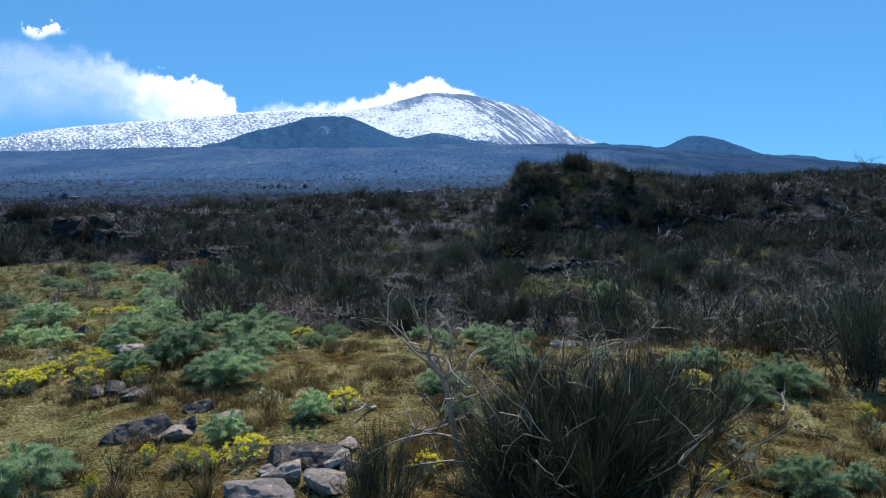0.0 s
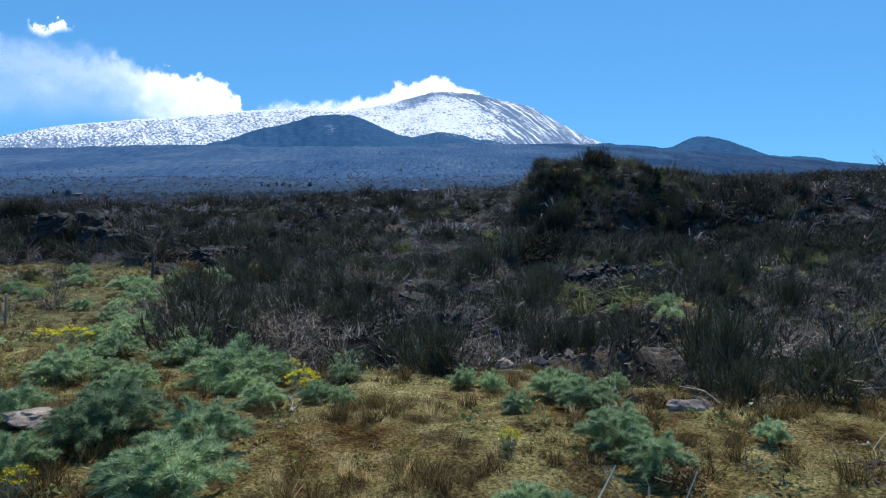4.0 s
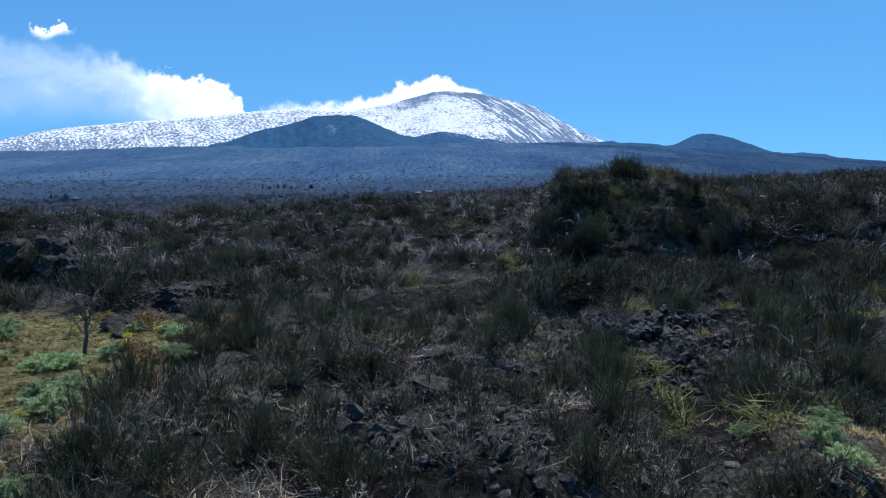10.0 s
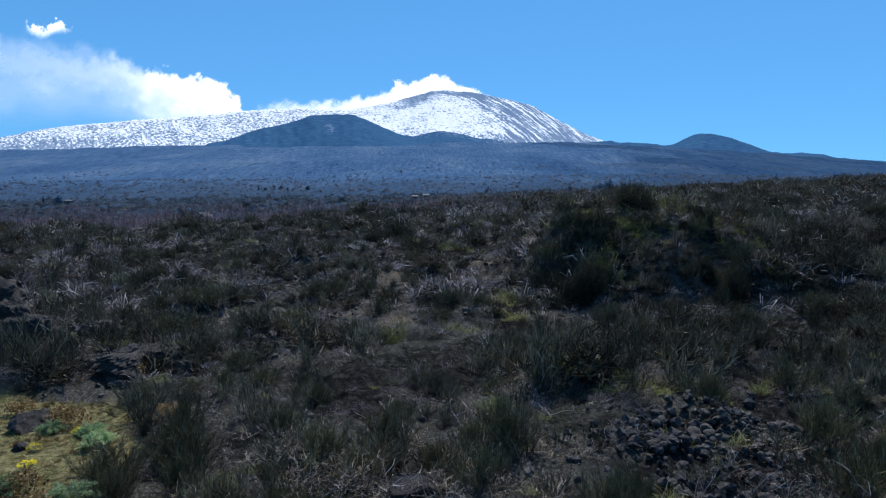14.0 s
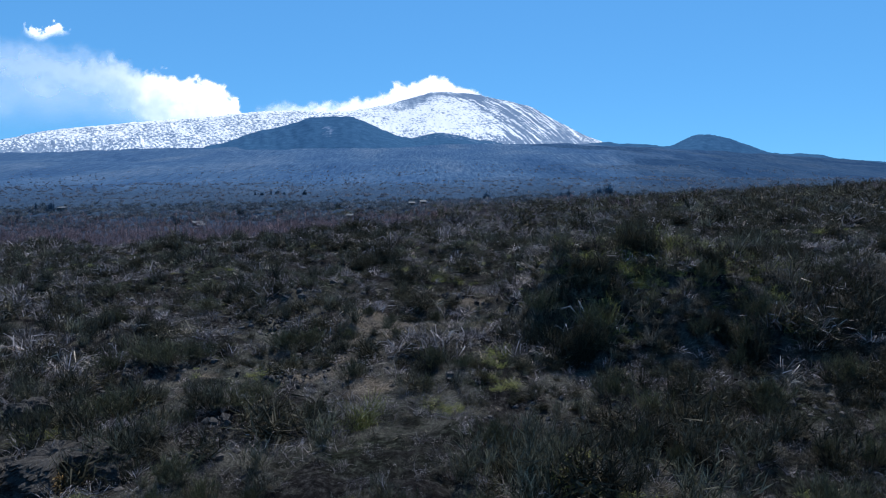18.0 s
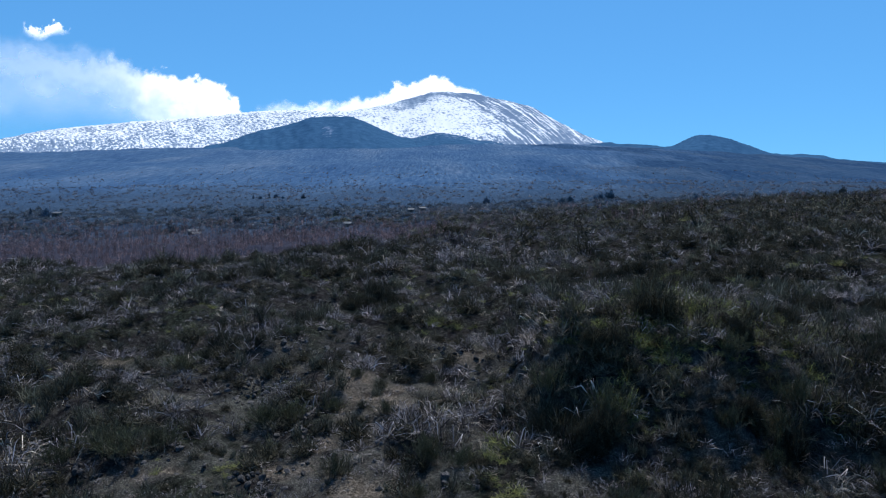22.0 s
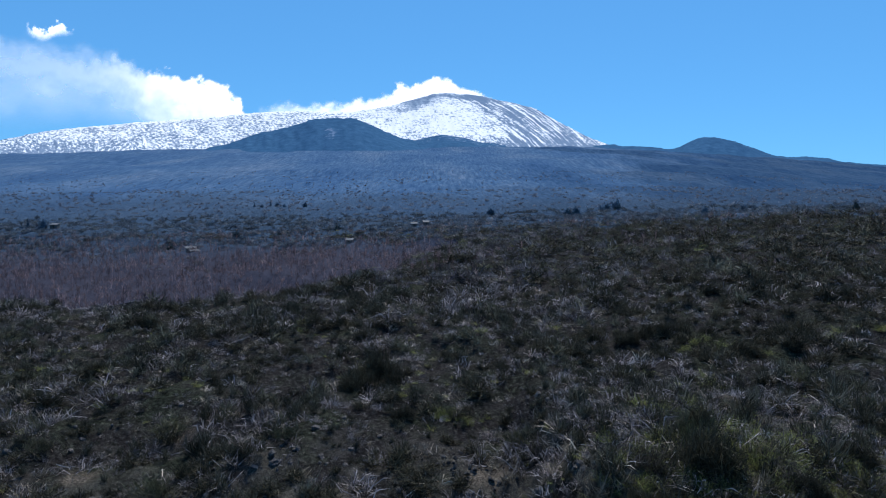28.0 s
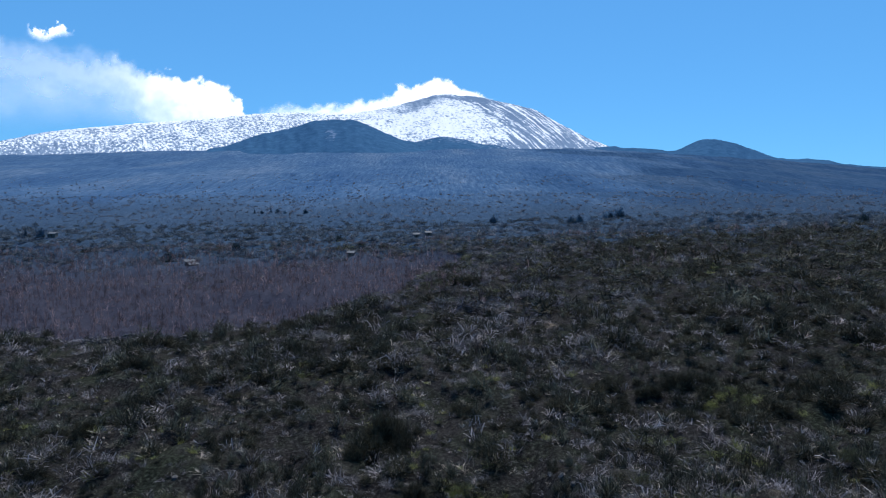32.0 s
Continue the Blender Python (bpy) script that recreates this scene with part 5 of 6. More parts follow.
DARK_FAR = [(31, 82, 3.0, 2.2), (24, 76, 2.4, 2.0), (54, 96, 3.8, 2.8), (14, 75, 2.2, 2.2), (36, 118, 6.0, 2.6), (42, 121, 5.0, 2.6), (30, 119, 4.0, 2.2), (-3, 104, 2.8, 1.8), (-16, 93, 2.6, 1.8), (-46, 96, 3.0, 2.0), (-75, 132, 4.0, 2.8), (70, 120, 4.5, 3.0), (-52, 150, 4.5, 2.4), (-85, 168, 5.0, 3.0), (-14, 160, 4.0, 2.4), (4, 150, 4.0, 2.2), (-70, 150, 3.6, 2.2), (20, 170, 5.0, 2.6), (50, 160, 5.0, 2.8), (-38, 140, 3.2, 2.0), (-100, 160, 5.0, 2.6), (33, 150, 4.0, 2.4)]
for n, (x, y, wide, tall) in enumerate(DARK_NEAR + DARK_FAR):
    ob = stand(new("thick_dark_shrub"), x, y, wide * 0.55, tall / 1.15)
    for m in range(3):
        crown = part("crown", mesh_from("crown", *blade_bush(1200, 0.9, 1.12, 0.022, 1.5, 0.0, 0.8), FIELD_DARK), None, ob, kind="stuff")
        crown.matrix_basis = pose(*(rng.normal(size=2) * 0.3), 0, 0, 0, 120 * m)
    tagged(ob, "thick dark evergreen shrub rising above the scrub", "shrub", "tall shrubs on the lava field")

# conifers and dark trees far up the slope
def conifer_mesh(blades, spread, taper):
    h = rng.uniform(0.12, 1, blades)
    a = rng.uniform(0, 2 * np.pi, blades)
    r = spread * (1 - h) ** taper * rng.uniform(0.5, 1.1, blades)
    start = np.stack([0 * h, 0 * h, h + 0.04], 1)
    end = np.stack([np.cos(a) * r, np.sin(a) * r, h - 0.05 * rng.random(blades)], 1)
    side = np.cross(end - start, rng.normal(size=(blades, 3)))
    side *= 0.035 / np.linalg.norm(side, axis=1)[:, None]
    return np.stack([start - side, start + side, end], 1).reshape(-1, 3), np.arange(3 * blades).reshape(-1, 3)


for x, y, tall, wide in [(40.4, 553, 10, 2), (101, 544, 9, 2), (107, 541, 10, 2), (139, 569, 9, 2), (148, 575, 12, 2), (133, 566, 8, 2), (-114, 392, 8, 2), (-181, 652, 5, 1), (-174, 652, 5, 2), (-166, 655, 5, 1), (-159, 652, 6, 2), (-153, 655, 4, 2), (-132, 652, 7, 2), (-285, 475, 7, 1), (-273, 473, 9, 2), (180, 470, 7, 2), (230, 520, 9, 2), (-62, 420, 6, 2), (-92, 398, 5, 2), (-140, 366, 6, 2), (250, 420, 8, 2)]:
    ob = new("dark_conifer" if wide == 1 else "round_evergreen_tree")
    ob.matrix_basis = Matrix.Translation((x, y, float(ground(x, y)) - 0.2)) @ Matrix.Diagonal((tall, tall, tall, 1))
    part("trunk", tube([(0, 0, 0), (0, 0, 0.3), (0, 0, 0.7)], 0.03, 0.012, 6), BARK, ob)
    part("crown", conifer_mesh(460, 0.36, 0.75) if wide == 1 else blade_bush(420, 0.55, 0.95, 0.05, 1.5, 0.0, 0.7), HAZED_PINE if y > 460 else PINE, ob, kind="stuff")
    tagged(ob, "slender dark conifer on the far slope" if wide == 1 else "rounded dark evergreen tree on the far slope", "tree", "trees on the far slope")


# small sheds, a house and dry-stone walls on the far slope
def wall_material(name, dark, light, scale):
    mat, tree, bsdf = nodes_of(name, 0.8, 0.2)
    place = world_place(tree)
    tree.links.new(ramp(tree, noise_node(tree, scale, 6, 0.7, place), [(0.35, dark), (0.65, light)]), bsdf.inputs["Base Color"])
    bump(tree, bsdf, noise_node(tree, scale * 4, 5, 0.7, place), 0.6, 0.05)
    return mat


MASONRY = wall_material("rough_masonry", (0.06, 0.06, 0.062), (0.13, 0.128, 0.126), 1.2)
SHEET = wall_material("weathered_roof_sheet", (0.07, 0.08, 0.095), (0.13, 0.14, 0.155), 0.8)
DARK_DOOR = wall_material("dark_boards", (0.03, 0.025, 0.02), (0.07, 0.055, 0.045), 3.0)


def slab(x0, x1, y0, y1, z0, z1, rise=0.0):
    """A plate; its back edge lies higher by rise."""
    v = [(x, y, z + (rise if y == y1 else 0)) for z in (z0, z1) for y in (y0, y1) for x in (x0, x1)]
    return v, [(0, 2, 3), (0, 3, 1), (4, 5, 7), (4, 7, 6), (0, 1, 5), (0, 5, 4), (2, 6, 7), (2, 7, 3), (0, 4, 6), (0, 6, 2), (1, 3, 7), (1, 7, 5)]


for x, y, wide, deep, tall, turn in [(-123, 350, 4.5, 2.6, 2.0, 35), (-119.5, 345.5, 4.2, 2.2, 1.7, 35), (-46.8, 365, 3.6, 2.5, 2.0, -10), (-16, 424, 3.4, 2.4, 2.0, 5), (-9, 430, 3.6, 2.4, 2.2, 15), (-267, 476, 5, 3.5, 2.8, 0)]:
    ob = new("field_shed")
    ob.matrix_basis = Matrix.Translation((x, y, float(ground(x, y)) - 0.3)) @ pose(0, 0, 0, 0, 0, turn)
    body = part("wall", slab(-wide / 2, wide / 2, -deep / 2, deep / 2, 0, tall, 0.7), MASONRY, ob)
    part("door", slab(-0.5, 0.5, -deep / 2 - 0.05, -deep / 2, 0.3, tall - 0.2), DARK_DOOR, body, "dark board door")
    part("roof", slab(-wide / 2 - 0.3, wide / 2 + 0.3, -deep / 2 - 0.4, deep / 2 + 0.3, tall + 0.01, tall + 0.14, 0.85), SHEET, ob, "pale weathered roof sheets")
    tagged(ob, "small stone shed with a pale lean-to roof", "shed", "sheds on the far slope")


def stone_wall(x0, y0, x1, y1, tall, thick):
    """Piled blocks of lava along a line."""
    pile = Pile()
    count = int(np.hypot(x1 - x0, y1 - y0) / 0.55)
    for n in range(count):
        for layer in range(2):
            t = (n + rng.random()) / count
            x, y = x0 + (x1 - x0) * t, y0 + (y1 - y0) * t + np.sin(t * 5) * 0.6
            v, f = BLOCKS[n % 6]
            pile.add(v * (0.5, thick / 2, tall * 0.42) * rng.uniform(0.8, 1.3) + (x, y, float(ground(x, y)) + tall * (0.2 + 0.45 * layer)), f)
    tagged(new("dry_stone_wall", pile.mesh("dry_stone_wall", LAVA)), "dark dry-stone wall of lava blocks on the slope", "wall", "dry-stone walls")


for line in [(-136, 436, -116, 436, 1.8, 1.0), (52, 560, 77, 575, 1.9, 1.0), (131, 472, 163, 486, 1.8, 1.0), (-75, 172, -52, 171, 1.2, 0.9), (-20, 470, 8, 478, 1.6, 1.0), (-95, 500, -60, 506, 1.6, 1.0)]:
    stone_wall(*line)


# ---- the meadow in front ----
FENNEL_ME = []
for n in range(6):
    stalks, leaves = fennel_mesh(38, 0.6, 0.62, 0.0075 if n < 3 else 0.015, 400 if n < 3 else 130)
    FENNEL_ME.append((mesh_from("stalks", *stalks, FENNEL_STEM), mesh_from("fronds", *leaves, FENNEL)))
FENNEL_NEAR = [(-2.7, 6.8, 0.87), (-15.6, 25.8, 1.16), (-9.2, 17.9, 1.45), (-9.6, 17.3, 0.62), (-5.9, 16.1, 1.09), (-8.4, 24.0, 1.5), (-3.2, 12.6, 1.14), (-3.5, 12.2, 0.77), (-3.8, 11.5, 0.78), (-5.4, 20.5, 1.3), (-2.8, 16.2, 1.76), (-1.8, 14.3, 0.65), (-1.8, 10.9, 1.19), (-1.9, 12.1, 0.99), (-2.3, 11.1, 0.70), (-1.6, 21.5, 0.95), (-0.9, 16.6, 0.62), (0.0, 9.1, 0.54), (-1.0, 8.3, 0.53), (1.9, 15.7, 0.43), (1.8, 10.5, 0.58), (3.2, 14.3, 0.84), (2.1, 10.3, 0.56), (2.2, 9.0, 0.5), (3.4, 12.7, 0.46), (6.9, 11.8, 0.75), (6.2, 11.5, 0.42), (7.7, 10.4, 1.01), (6.7, 9.8, 0.85), (5.9, 6.7, 0.72)]
FENNEL_FAR = [(6.6, 6.8, 0.38), (-4.5, 15.8, 0.7), (-5.1, 16.2, 0.65), (-6.6, 18.1, 0.69), (-6.3, 18.9, 0.95), (-7.9, 22.5, 1.5), (-8.7, 22.1, 0.81), (-10.9, 30.0, 1.4), (-4.8, 18.8, 1.26), (-1.1, 15.0, 0.57), (-0.6, 14.5, 0.36), (-3.7, 13.6, 0.87), (-3.9, 13.5, 0.46), (1.4, 16.0, 0.48), (1.8, 16.0, 0.32), (2.9, 15.0, 0.89), (2.1, 14.0, 0.43), (4.1, 15.8, 0.47), (8.6, 25.6, 0.83)]
FENNEL_SIDE = [(-12.0, 31.4, 1.1), (-10.2, 36.3, 1.3), (-11.1, 28.3, 0.9), (-11.6, 32.2, 1.1), (-2.4, 15.2, 0.7), (-5.0, 13.4, 0.8), (-6.9, 14.2, 0.9), (-8.2, 15.0, 0.7), (3.4, 11.6, 0.75), (3.1, 12.3, 0.8), (4.0, 10.4, 0.42), (5.1, 12.4, 0.4), (-14.0, 34.6, 1.3), (-13.4, 35.2, 1.2), (-12.6, 36.8, 1.2), (-12.1, 31.4, 1.0), (-12.9, 42.4, 1.0), (-11.9, 41.0, 1.1), (-14.6, 42.6, 0.9), (-17, 36, 1.1), (-19.5, 40.5, 1.2), (-21, 43, 1.2), (-15.8, 30.6, 1.0), (-18.3, 33, 1.1), (-10.4, 26.4, 0.9), (-12.6, 28.4, 0.9), (8.6, 26.4, 0.8), (9.4, 27.6, 0.9), (15.8, 37.2, 0.9), (12.2, 33.6, 0.7), (7.4, 27.8, 0.6)]
for n, (x, y, wide) in enumerate(FENNEL_NEAR + FENNEL_FAR + FENNEL_SIDE):
    ob = stand(new("giant_fennel_bush"), x, y, wide * 1.14, 0.58 * wide + 0.32, 0.03)
    part("stalk_tangle", FENNEL_ME[n % 3 + 3 * (y > 17)][0], None, ob, kind="stuff")
    part("frond_mass", FENNEL_ME[n % 3 + 3 * (y > 17)][1], None, ob, kind="stuff")
    tagged(ob, "feathery blue-green fennel bush in dry grass" if wide > 0.6 else "small feathery blue-green fennel clump in grass", "bush", "fennel bushes of the meadow")


# yellow-flowering clumps
def spurge_mesh(heads, radius, height):
    stalk, leaf, bloom = Pile(), Pile(), Pile()
    for _ in range(heads):
        a, q = rng.uniform(0, 2 * np.pi), np.sqrt(rng.uniform(0, 1))
        top = np.array([np.cos(a) * q * radius, np.sin(a) * q * radius, height * (1 - 0.45 * q * q) * rng.uniform(0.8, 1.1)])
        line = np.array([top * (0.25, 0.25, 0), top * (0.8, 0.8, 0.5), top])
        stalk.add(*ribbon(line, 0.012))
        n = 12
        at = line[0] + (line[2] - line[0]) * rng.uniform(0.15, 0.95, (n, 1))
        out = rng.normal(size=(n, 3)) * 0.06 + (0, 0, 0.02)
        side = np.cross(out, rng.normal(size=(n, 3)))
        side *= 0.009 / np.linalg.norm(side, axis=1)[:, None]
        leaf.add(np.stack([at - side, at + side, at + out], 1).reshape(-1, 3), np.arange(3 * n).reshape(-1, 3))
        n = 16
        at = top + rng.normal(size=(n, 3)) * (0.032, 0.032, 0.012)
        u = rng.normal(size=(n, 3)) * (1, 1, 0.4)
        u *= 0.031 / np.linalg.norm(u, axis=1)[:, None]
        w = np.cross(u, (0, 0.3, 1.0))
        bloom.add(np.stack([at - u, at + w, at + u], 1).reshape(-1, 3), np.arange(3 * n).reshape(-1, 3))
    return stalk.arrays(), leaf.arrays(), bloom.arrays()


SPURGE_ME = []
for n in range(4):
    a, b, c = spurge_mesh(46, 0.52, 0.5)
    SPURGE_ME.append((mesh_from("stalks", *a, GREYLEAF), mesh_from("leaves", *b, GREYLEAF), mesh_from("blossoms", *c, YELLOW)))
FLOWERS = [(-5.2, 10.5, 0.86), (-5.1, 11.1, 0.61), (-4.7, 11.8, 0.74), (-3.4, 10.9, 0.49), (-1.2, 7.3, 0.4), (-0.5, 7.5, 0.52), (-0.9, 7.2, 0.36), (-1.7, 7.5, 0.2), (-1.9, 6.6, 0.2), (0.4, 9.5, 0.5), (-1.5, 15.7, 0.64), (1.7, 7.1, 0.36), (1.8, 12.2, 0.28), (6.1, 10.5, 0.7), (5.1, 7.5, 0.16), (5.0, 6.8, 0.24), (8.1, 9.0, 0.33), (-2.3, 18.3, 0.55), (-1.1, 21.2, 0.5), (-8.6, 20.8, 1.0), (5.2, 23.6, 0.45), (18.6, 33.0, 0.7), (4.1, 24.1, 0.46), (-9.6, 21.4, 0.7), (-4.3, 10.9, 0.6), (-14.0, 40.6, 0.5)]
GOLD_FAR = [(21.5, 44.5, 0.9), (20.0, 43.6, 0.8), (22.6, 45.4, 1.0), (23.6, 44.4, 0.9), (24.8, 37.2, 0.9), (23.4, 36.2, 0.8), (22.0, 34.6, 0.8), (17.6, 34.6, 0.7), (16.2, 36.0, 0.6), (-17.5, 34.0, 0.8), (-13.2, 39.0, 0.6), (-13.4, 42.4, 0.5), (-17.2, 41.8, 0.5), (-11.2, 29.0, 0.6), (-20, 40, 0.8)]
for n, (x, y, wide) in enumerate(FLOWERS + GOLD_FAR):
    ob = stand(new("yellow_flower_clump"), x, y, wide * 1.05, 0.45 * wide + 0.42, 0.02)
    for name, me in zip(("stalk_tangle", "leaf_mass", "blossom_mass"), SPURGE_ME[n % 4]):
        part(name, me, None, ob, "bright yellow blossoms" if name == "blossom_mass" else "", kind="stuff")
    tagged(ob, "silvery-leaved clump with bright yellow flower heads", "flowers", "yellow flowers of the meadow")

# boulders
BOULDER_ME = [mesh_from("boulder", *boulder_mesh(4, 10 + n), DARKSTONE) for n in range(5)] + [mesh_from("boulder", *boulder_mesh(4, 30 + n, 0.55), STONE) for n in range(4)]
OUTCROP_ME = [mesh_from("outcrop", *boulder_mesh(4, 60 + n, 0.75), OUTCROP) for n in range(4)]
BOULDERS = [(-2.1, 8.4, 0.57, 0), (-1.7, 8.7, 0.4, 1), (-1.3, 9.2, 0.34, 5), (-1.8, 8.4, 0.42, 6), (-1.8, 9.5, 0.35, 0), (-4.5, 11.3, 0.41, 2), (-3.6, 10.5, 0.43, 3), (-3.0, 10.1, 0.41, 4), (-4.0, 10.2, 0.28, 1), (-3.8, 10.3, 0.28, 2), (0.3, 7.5, 0.52, 0), (0.0, 7.4, 0.51, 3), (0.6, 7.5, 0.34, 7), (0.6, 6.9, 0.48, 5), (0.7, 8.0, 0.26, 8), (-0.1, 6.6, 0.62, 6), (0.1, 7.1, 0.46, 7), (0.0, 7.2, 0.33, 8), (-7.6, 15.1, 0.41, 5), (-7.1, 15.8, 0.57, 1), (-4.5, 12.9, 0.53, 6)]
STONES_FAR = [(2.6, 20.3, 0.53, 5), (3.7, 21.2, 0.51, 0), (4.2, 20.4, 0.36, 1), (4.0, 16.2, 0.49, 2), (4.2, 15.1, 0.29, 3), (3.6, 14.4, 0.33, 7), (4.7, 14.1, 0.5, 8), (-15.9, 43.4, 1.9, 0), (-14.6, 40.8, 0.7, 3), (-0.1, 33.2, 1.5, 2), (-0.2, 37.6, 2.0, 0), (0.5, 38.4, 1.2, 3)]
STONES_FIELD = [(0.4, 27.4, 0.9, 1), (-2.2, 31.0, 0.8, 4), (-3.4, 33, 1.0, 2), (2.6, 31.4, 0.8, 3), (11.2, 38, 1.2, 4), (-1.5, 27.8, 0.6, 0), (-7.9, 15.6, 0.5, 6), (-8.3, 15.2, 0.4, 2), (5.1, 14.4, 0.4, 4), (-3.3, 10.4, 0.3, 4), (-2.4, 8.1, 0.3, 2), (0.9, 7.2, 0.3, 0)]
for x, y, wide, which in BOULDERS + STONES_FAR + STONES_FIELD:
    ob = stand(new("boulder", OUTCROP_ME[which % 4] if y > 24 else BOULDER_ME[which]), x, y, wide * (0.64 if y > 13 else 0.80), wide * rng.uniform(0.58, 0.74), -0.10 * wide)
    tagged(ob, "dark angular lava boulder half sunk in grass" if which < 5 else "pale weathered flat-topped stone in grass", "rock", "boulders of the meadow")

# broom beside the camera's start, and the bushes that stand out on the field
TALL_WOOD, TALL_RODS = feather_broom(48, 60, 0.95, 1.5, 0.009)
TALL_RODS = bound(TALL_RODS, dome_bush(1100, 0.85, 1.1, 0.028, 0.9), dome_bush(500, 0.6, 0.9, 0.03, 0.9))
TALL, TALL_STEMS = mesh_from("rods", *TALL_RODS, BROOM), mesh_from("stems", *TALL_WOOD, BARK)
HERO_WOOD, HERO_RODS = feather_broom(150, 230, 0.75, 1.55, 0.0052, 1.05)
HERO_RODS = bound(HERO_RODS, dome_bush(3600, 0.85, 1.0, 0.028, 1.0))
HERO, HERO_STEMS = mesh_from("rods", *HERO_RODS, HERO_GREEN), mesh_from("stems", *HERO_WOOD, BARK)
HERO_TWIG = twig_mesh(22, 1.1, 1.35, 0.0045, 10)


def bare_limbs(count, reach, thick):
    """Crooked bare limbs with forked twigs that stand out above a bush."""
    pile = Pile()
    for _ in range(count):
        limb, tip = crook((*(rng.normal(size=2) * 0.15), 0.05), fan_way(0.85), reach * rng.uniform(0.75, 1.1), 7, 0.2, 0.02)
        pile.add(*tube(limb, thick, thick * 0.3, 5))
        for _ in range(9):
            twig, way = crook(limb[rng.integers(3, 8)], tip + rng.normal(size=3) * 0.75, reach * rng.uniform(0.1, 0.3), 4, 0.38)
            pile.add(*tube(twig, thick * 0.35, thick * 0.12, 3))
            for _ in range(2):
                fine, _ = crook(twig[rng.integers(1, 5)], way + rng.normal(size=3) * 0.7, reach * rng.uniform(0.05, 0.12), 3, 0.45)
                pile.add(*ribbon(fine, thick * 0.3))
    return pile.arrays()


def put_hero(x, y, wide, tall, label, twiggy=True):
    ob = stand(new("broom_bush"), x, y, wide / 2, tall / 1.5)
    part("rod_tangle", HERO if twiggy else TALL, None, ob, kind="stuff")
    part("stem_sheaf", HERO_STEMS if twiggy else TALL_STEMS, None, ob, "bare grey-brown stems", kind="stuff")
    if twiggy:
        part("branchwork", mesh_from("stems", *HERO_TWIG[0], TWIG), None, ob, "bare grey stems", kind="stuff")
        part("twig_tangle", mesh_from("twigs", *HERO_TWIG[1], TWIG), None, ob, "bare grey twigs", kind="stuff")
    return tagged(ob, label, "bush", "tall broom bushes")


big = put_hero(3.18, 5.75, 2.1, 1.95, "large dense dark green broom bush with grey dead twigs")
part("bare_limb_crown", bare_limbs(26, 1.85, 0.012), GREYWOOD, big, "crooked bare grey limbs", kind="stuff")
put_hero(4.9, 8.3, 1.6, 1.35, "dark green broom bush among dead grey limbs", False)
put_hero(1.2, 6.1, 0.75, 1.15, "small upright dark green broom bush among stones", False)
for x, y, wide, tall in [(0.9, 18.8, 1.9, 1.45), (4.6, 23.5, 1.9, 1.2), (4.5, 19.6, 0.8, 1.0), (6.4, 16.4, 1.8, 1.8), (7.5, 19.8, 1.4, 1.7), (16.8, 33.2, 2.1, 1.9), (9.2, 10.6, 1.6, 1.5), (13.6, 32.9, 1.6, 1.8), (0.7, 23.0, 1.9, 1.3), (4.7, 29.4, 1.5, 1.4), (10.4, 12.2, 2.0, 1.6), (5.7, 33.3, 1.9, 2.1), (10.0, 31.6, 2.6, 1.9), (9.2, 30.4, 1.6, 1.4), (-9.1, 42.0, 1.6, 2.1), (13, 46.5, 2.4, 1.9), (17.2, 47.5, 2.6, 2.0), (3.0, 41, 1.8, 1.8), (-10.2, 38.2, 2.4, 1.5), (-12.6, 46, 2.6, 1.6), (-5, 47, 2.6, 1.5), (-9.3, 37.0, 1.8, 1.5), (-8.3, 40.2, 2.0, 1.7), (-7.4, 37.4, 1.7, 1.5), (3.0, 40.4, 2.0, 1.6), (15.4, 41.8, 2.6, 2.0), (17.2, 38.8, 1.9, 1.9), (6.4, 36.0, 1.5, 1.4)]:
    put_hero(x, y, wide, tall, "tall dark green broom bush on the lava field", False)
for x, y, wide, tall in [(-5.7, 36.0, 2.2, 1.5), (-8.7, 40.0, 2.2, 1.6), (-2.9, 36.4, 1.8, 1.2), (2.1, 37.4, 1.9, 1.6), (-3.2, 39.2, 2.0, 1.5), (-1.2, 42.2, 2.2, 1.5), (-5.2, 41.6, 2.0, 1.4), (0.6, 40.0, 1.6, 1.2), (14.2, 38.0, 2.4, 1.9), (5.6, 35.4, 1.8, 1.4), (8.9, 13.4, 1.8, 1.2), (7.4, 15.0, 1.7, 1.2), (10.4, 14.2, 2.2, 1.6), (6.0, 15.0, 1.3, 1.0), (12.2, 15.4, 2.2, 1.7), (-4.8, 21.2, 2.2, 1.4), (-6.4, 22.8, 2.2, 1.4), (-5.4, 24.6, 2.2, 1.4), (-7.2, 25.2, 2.0, 1.4), (-2.0, 25.0, 1.8, 1.4), (-4.2, 27.0, 2.0, 1.5), (-8.6, 28.6, 1.8, 1.4), (3.4, 26.4, 1.9, 1.3), (6.6, 24.4, 1.5, 1.2)]:
    put_hero(x, y, wide, tall, "tall olive broom bush at the edge of meadow and lava", False)
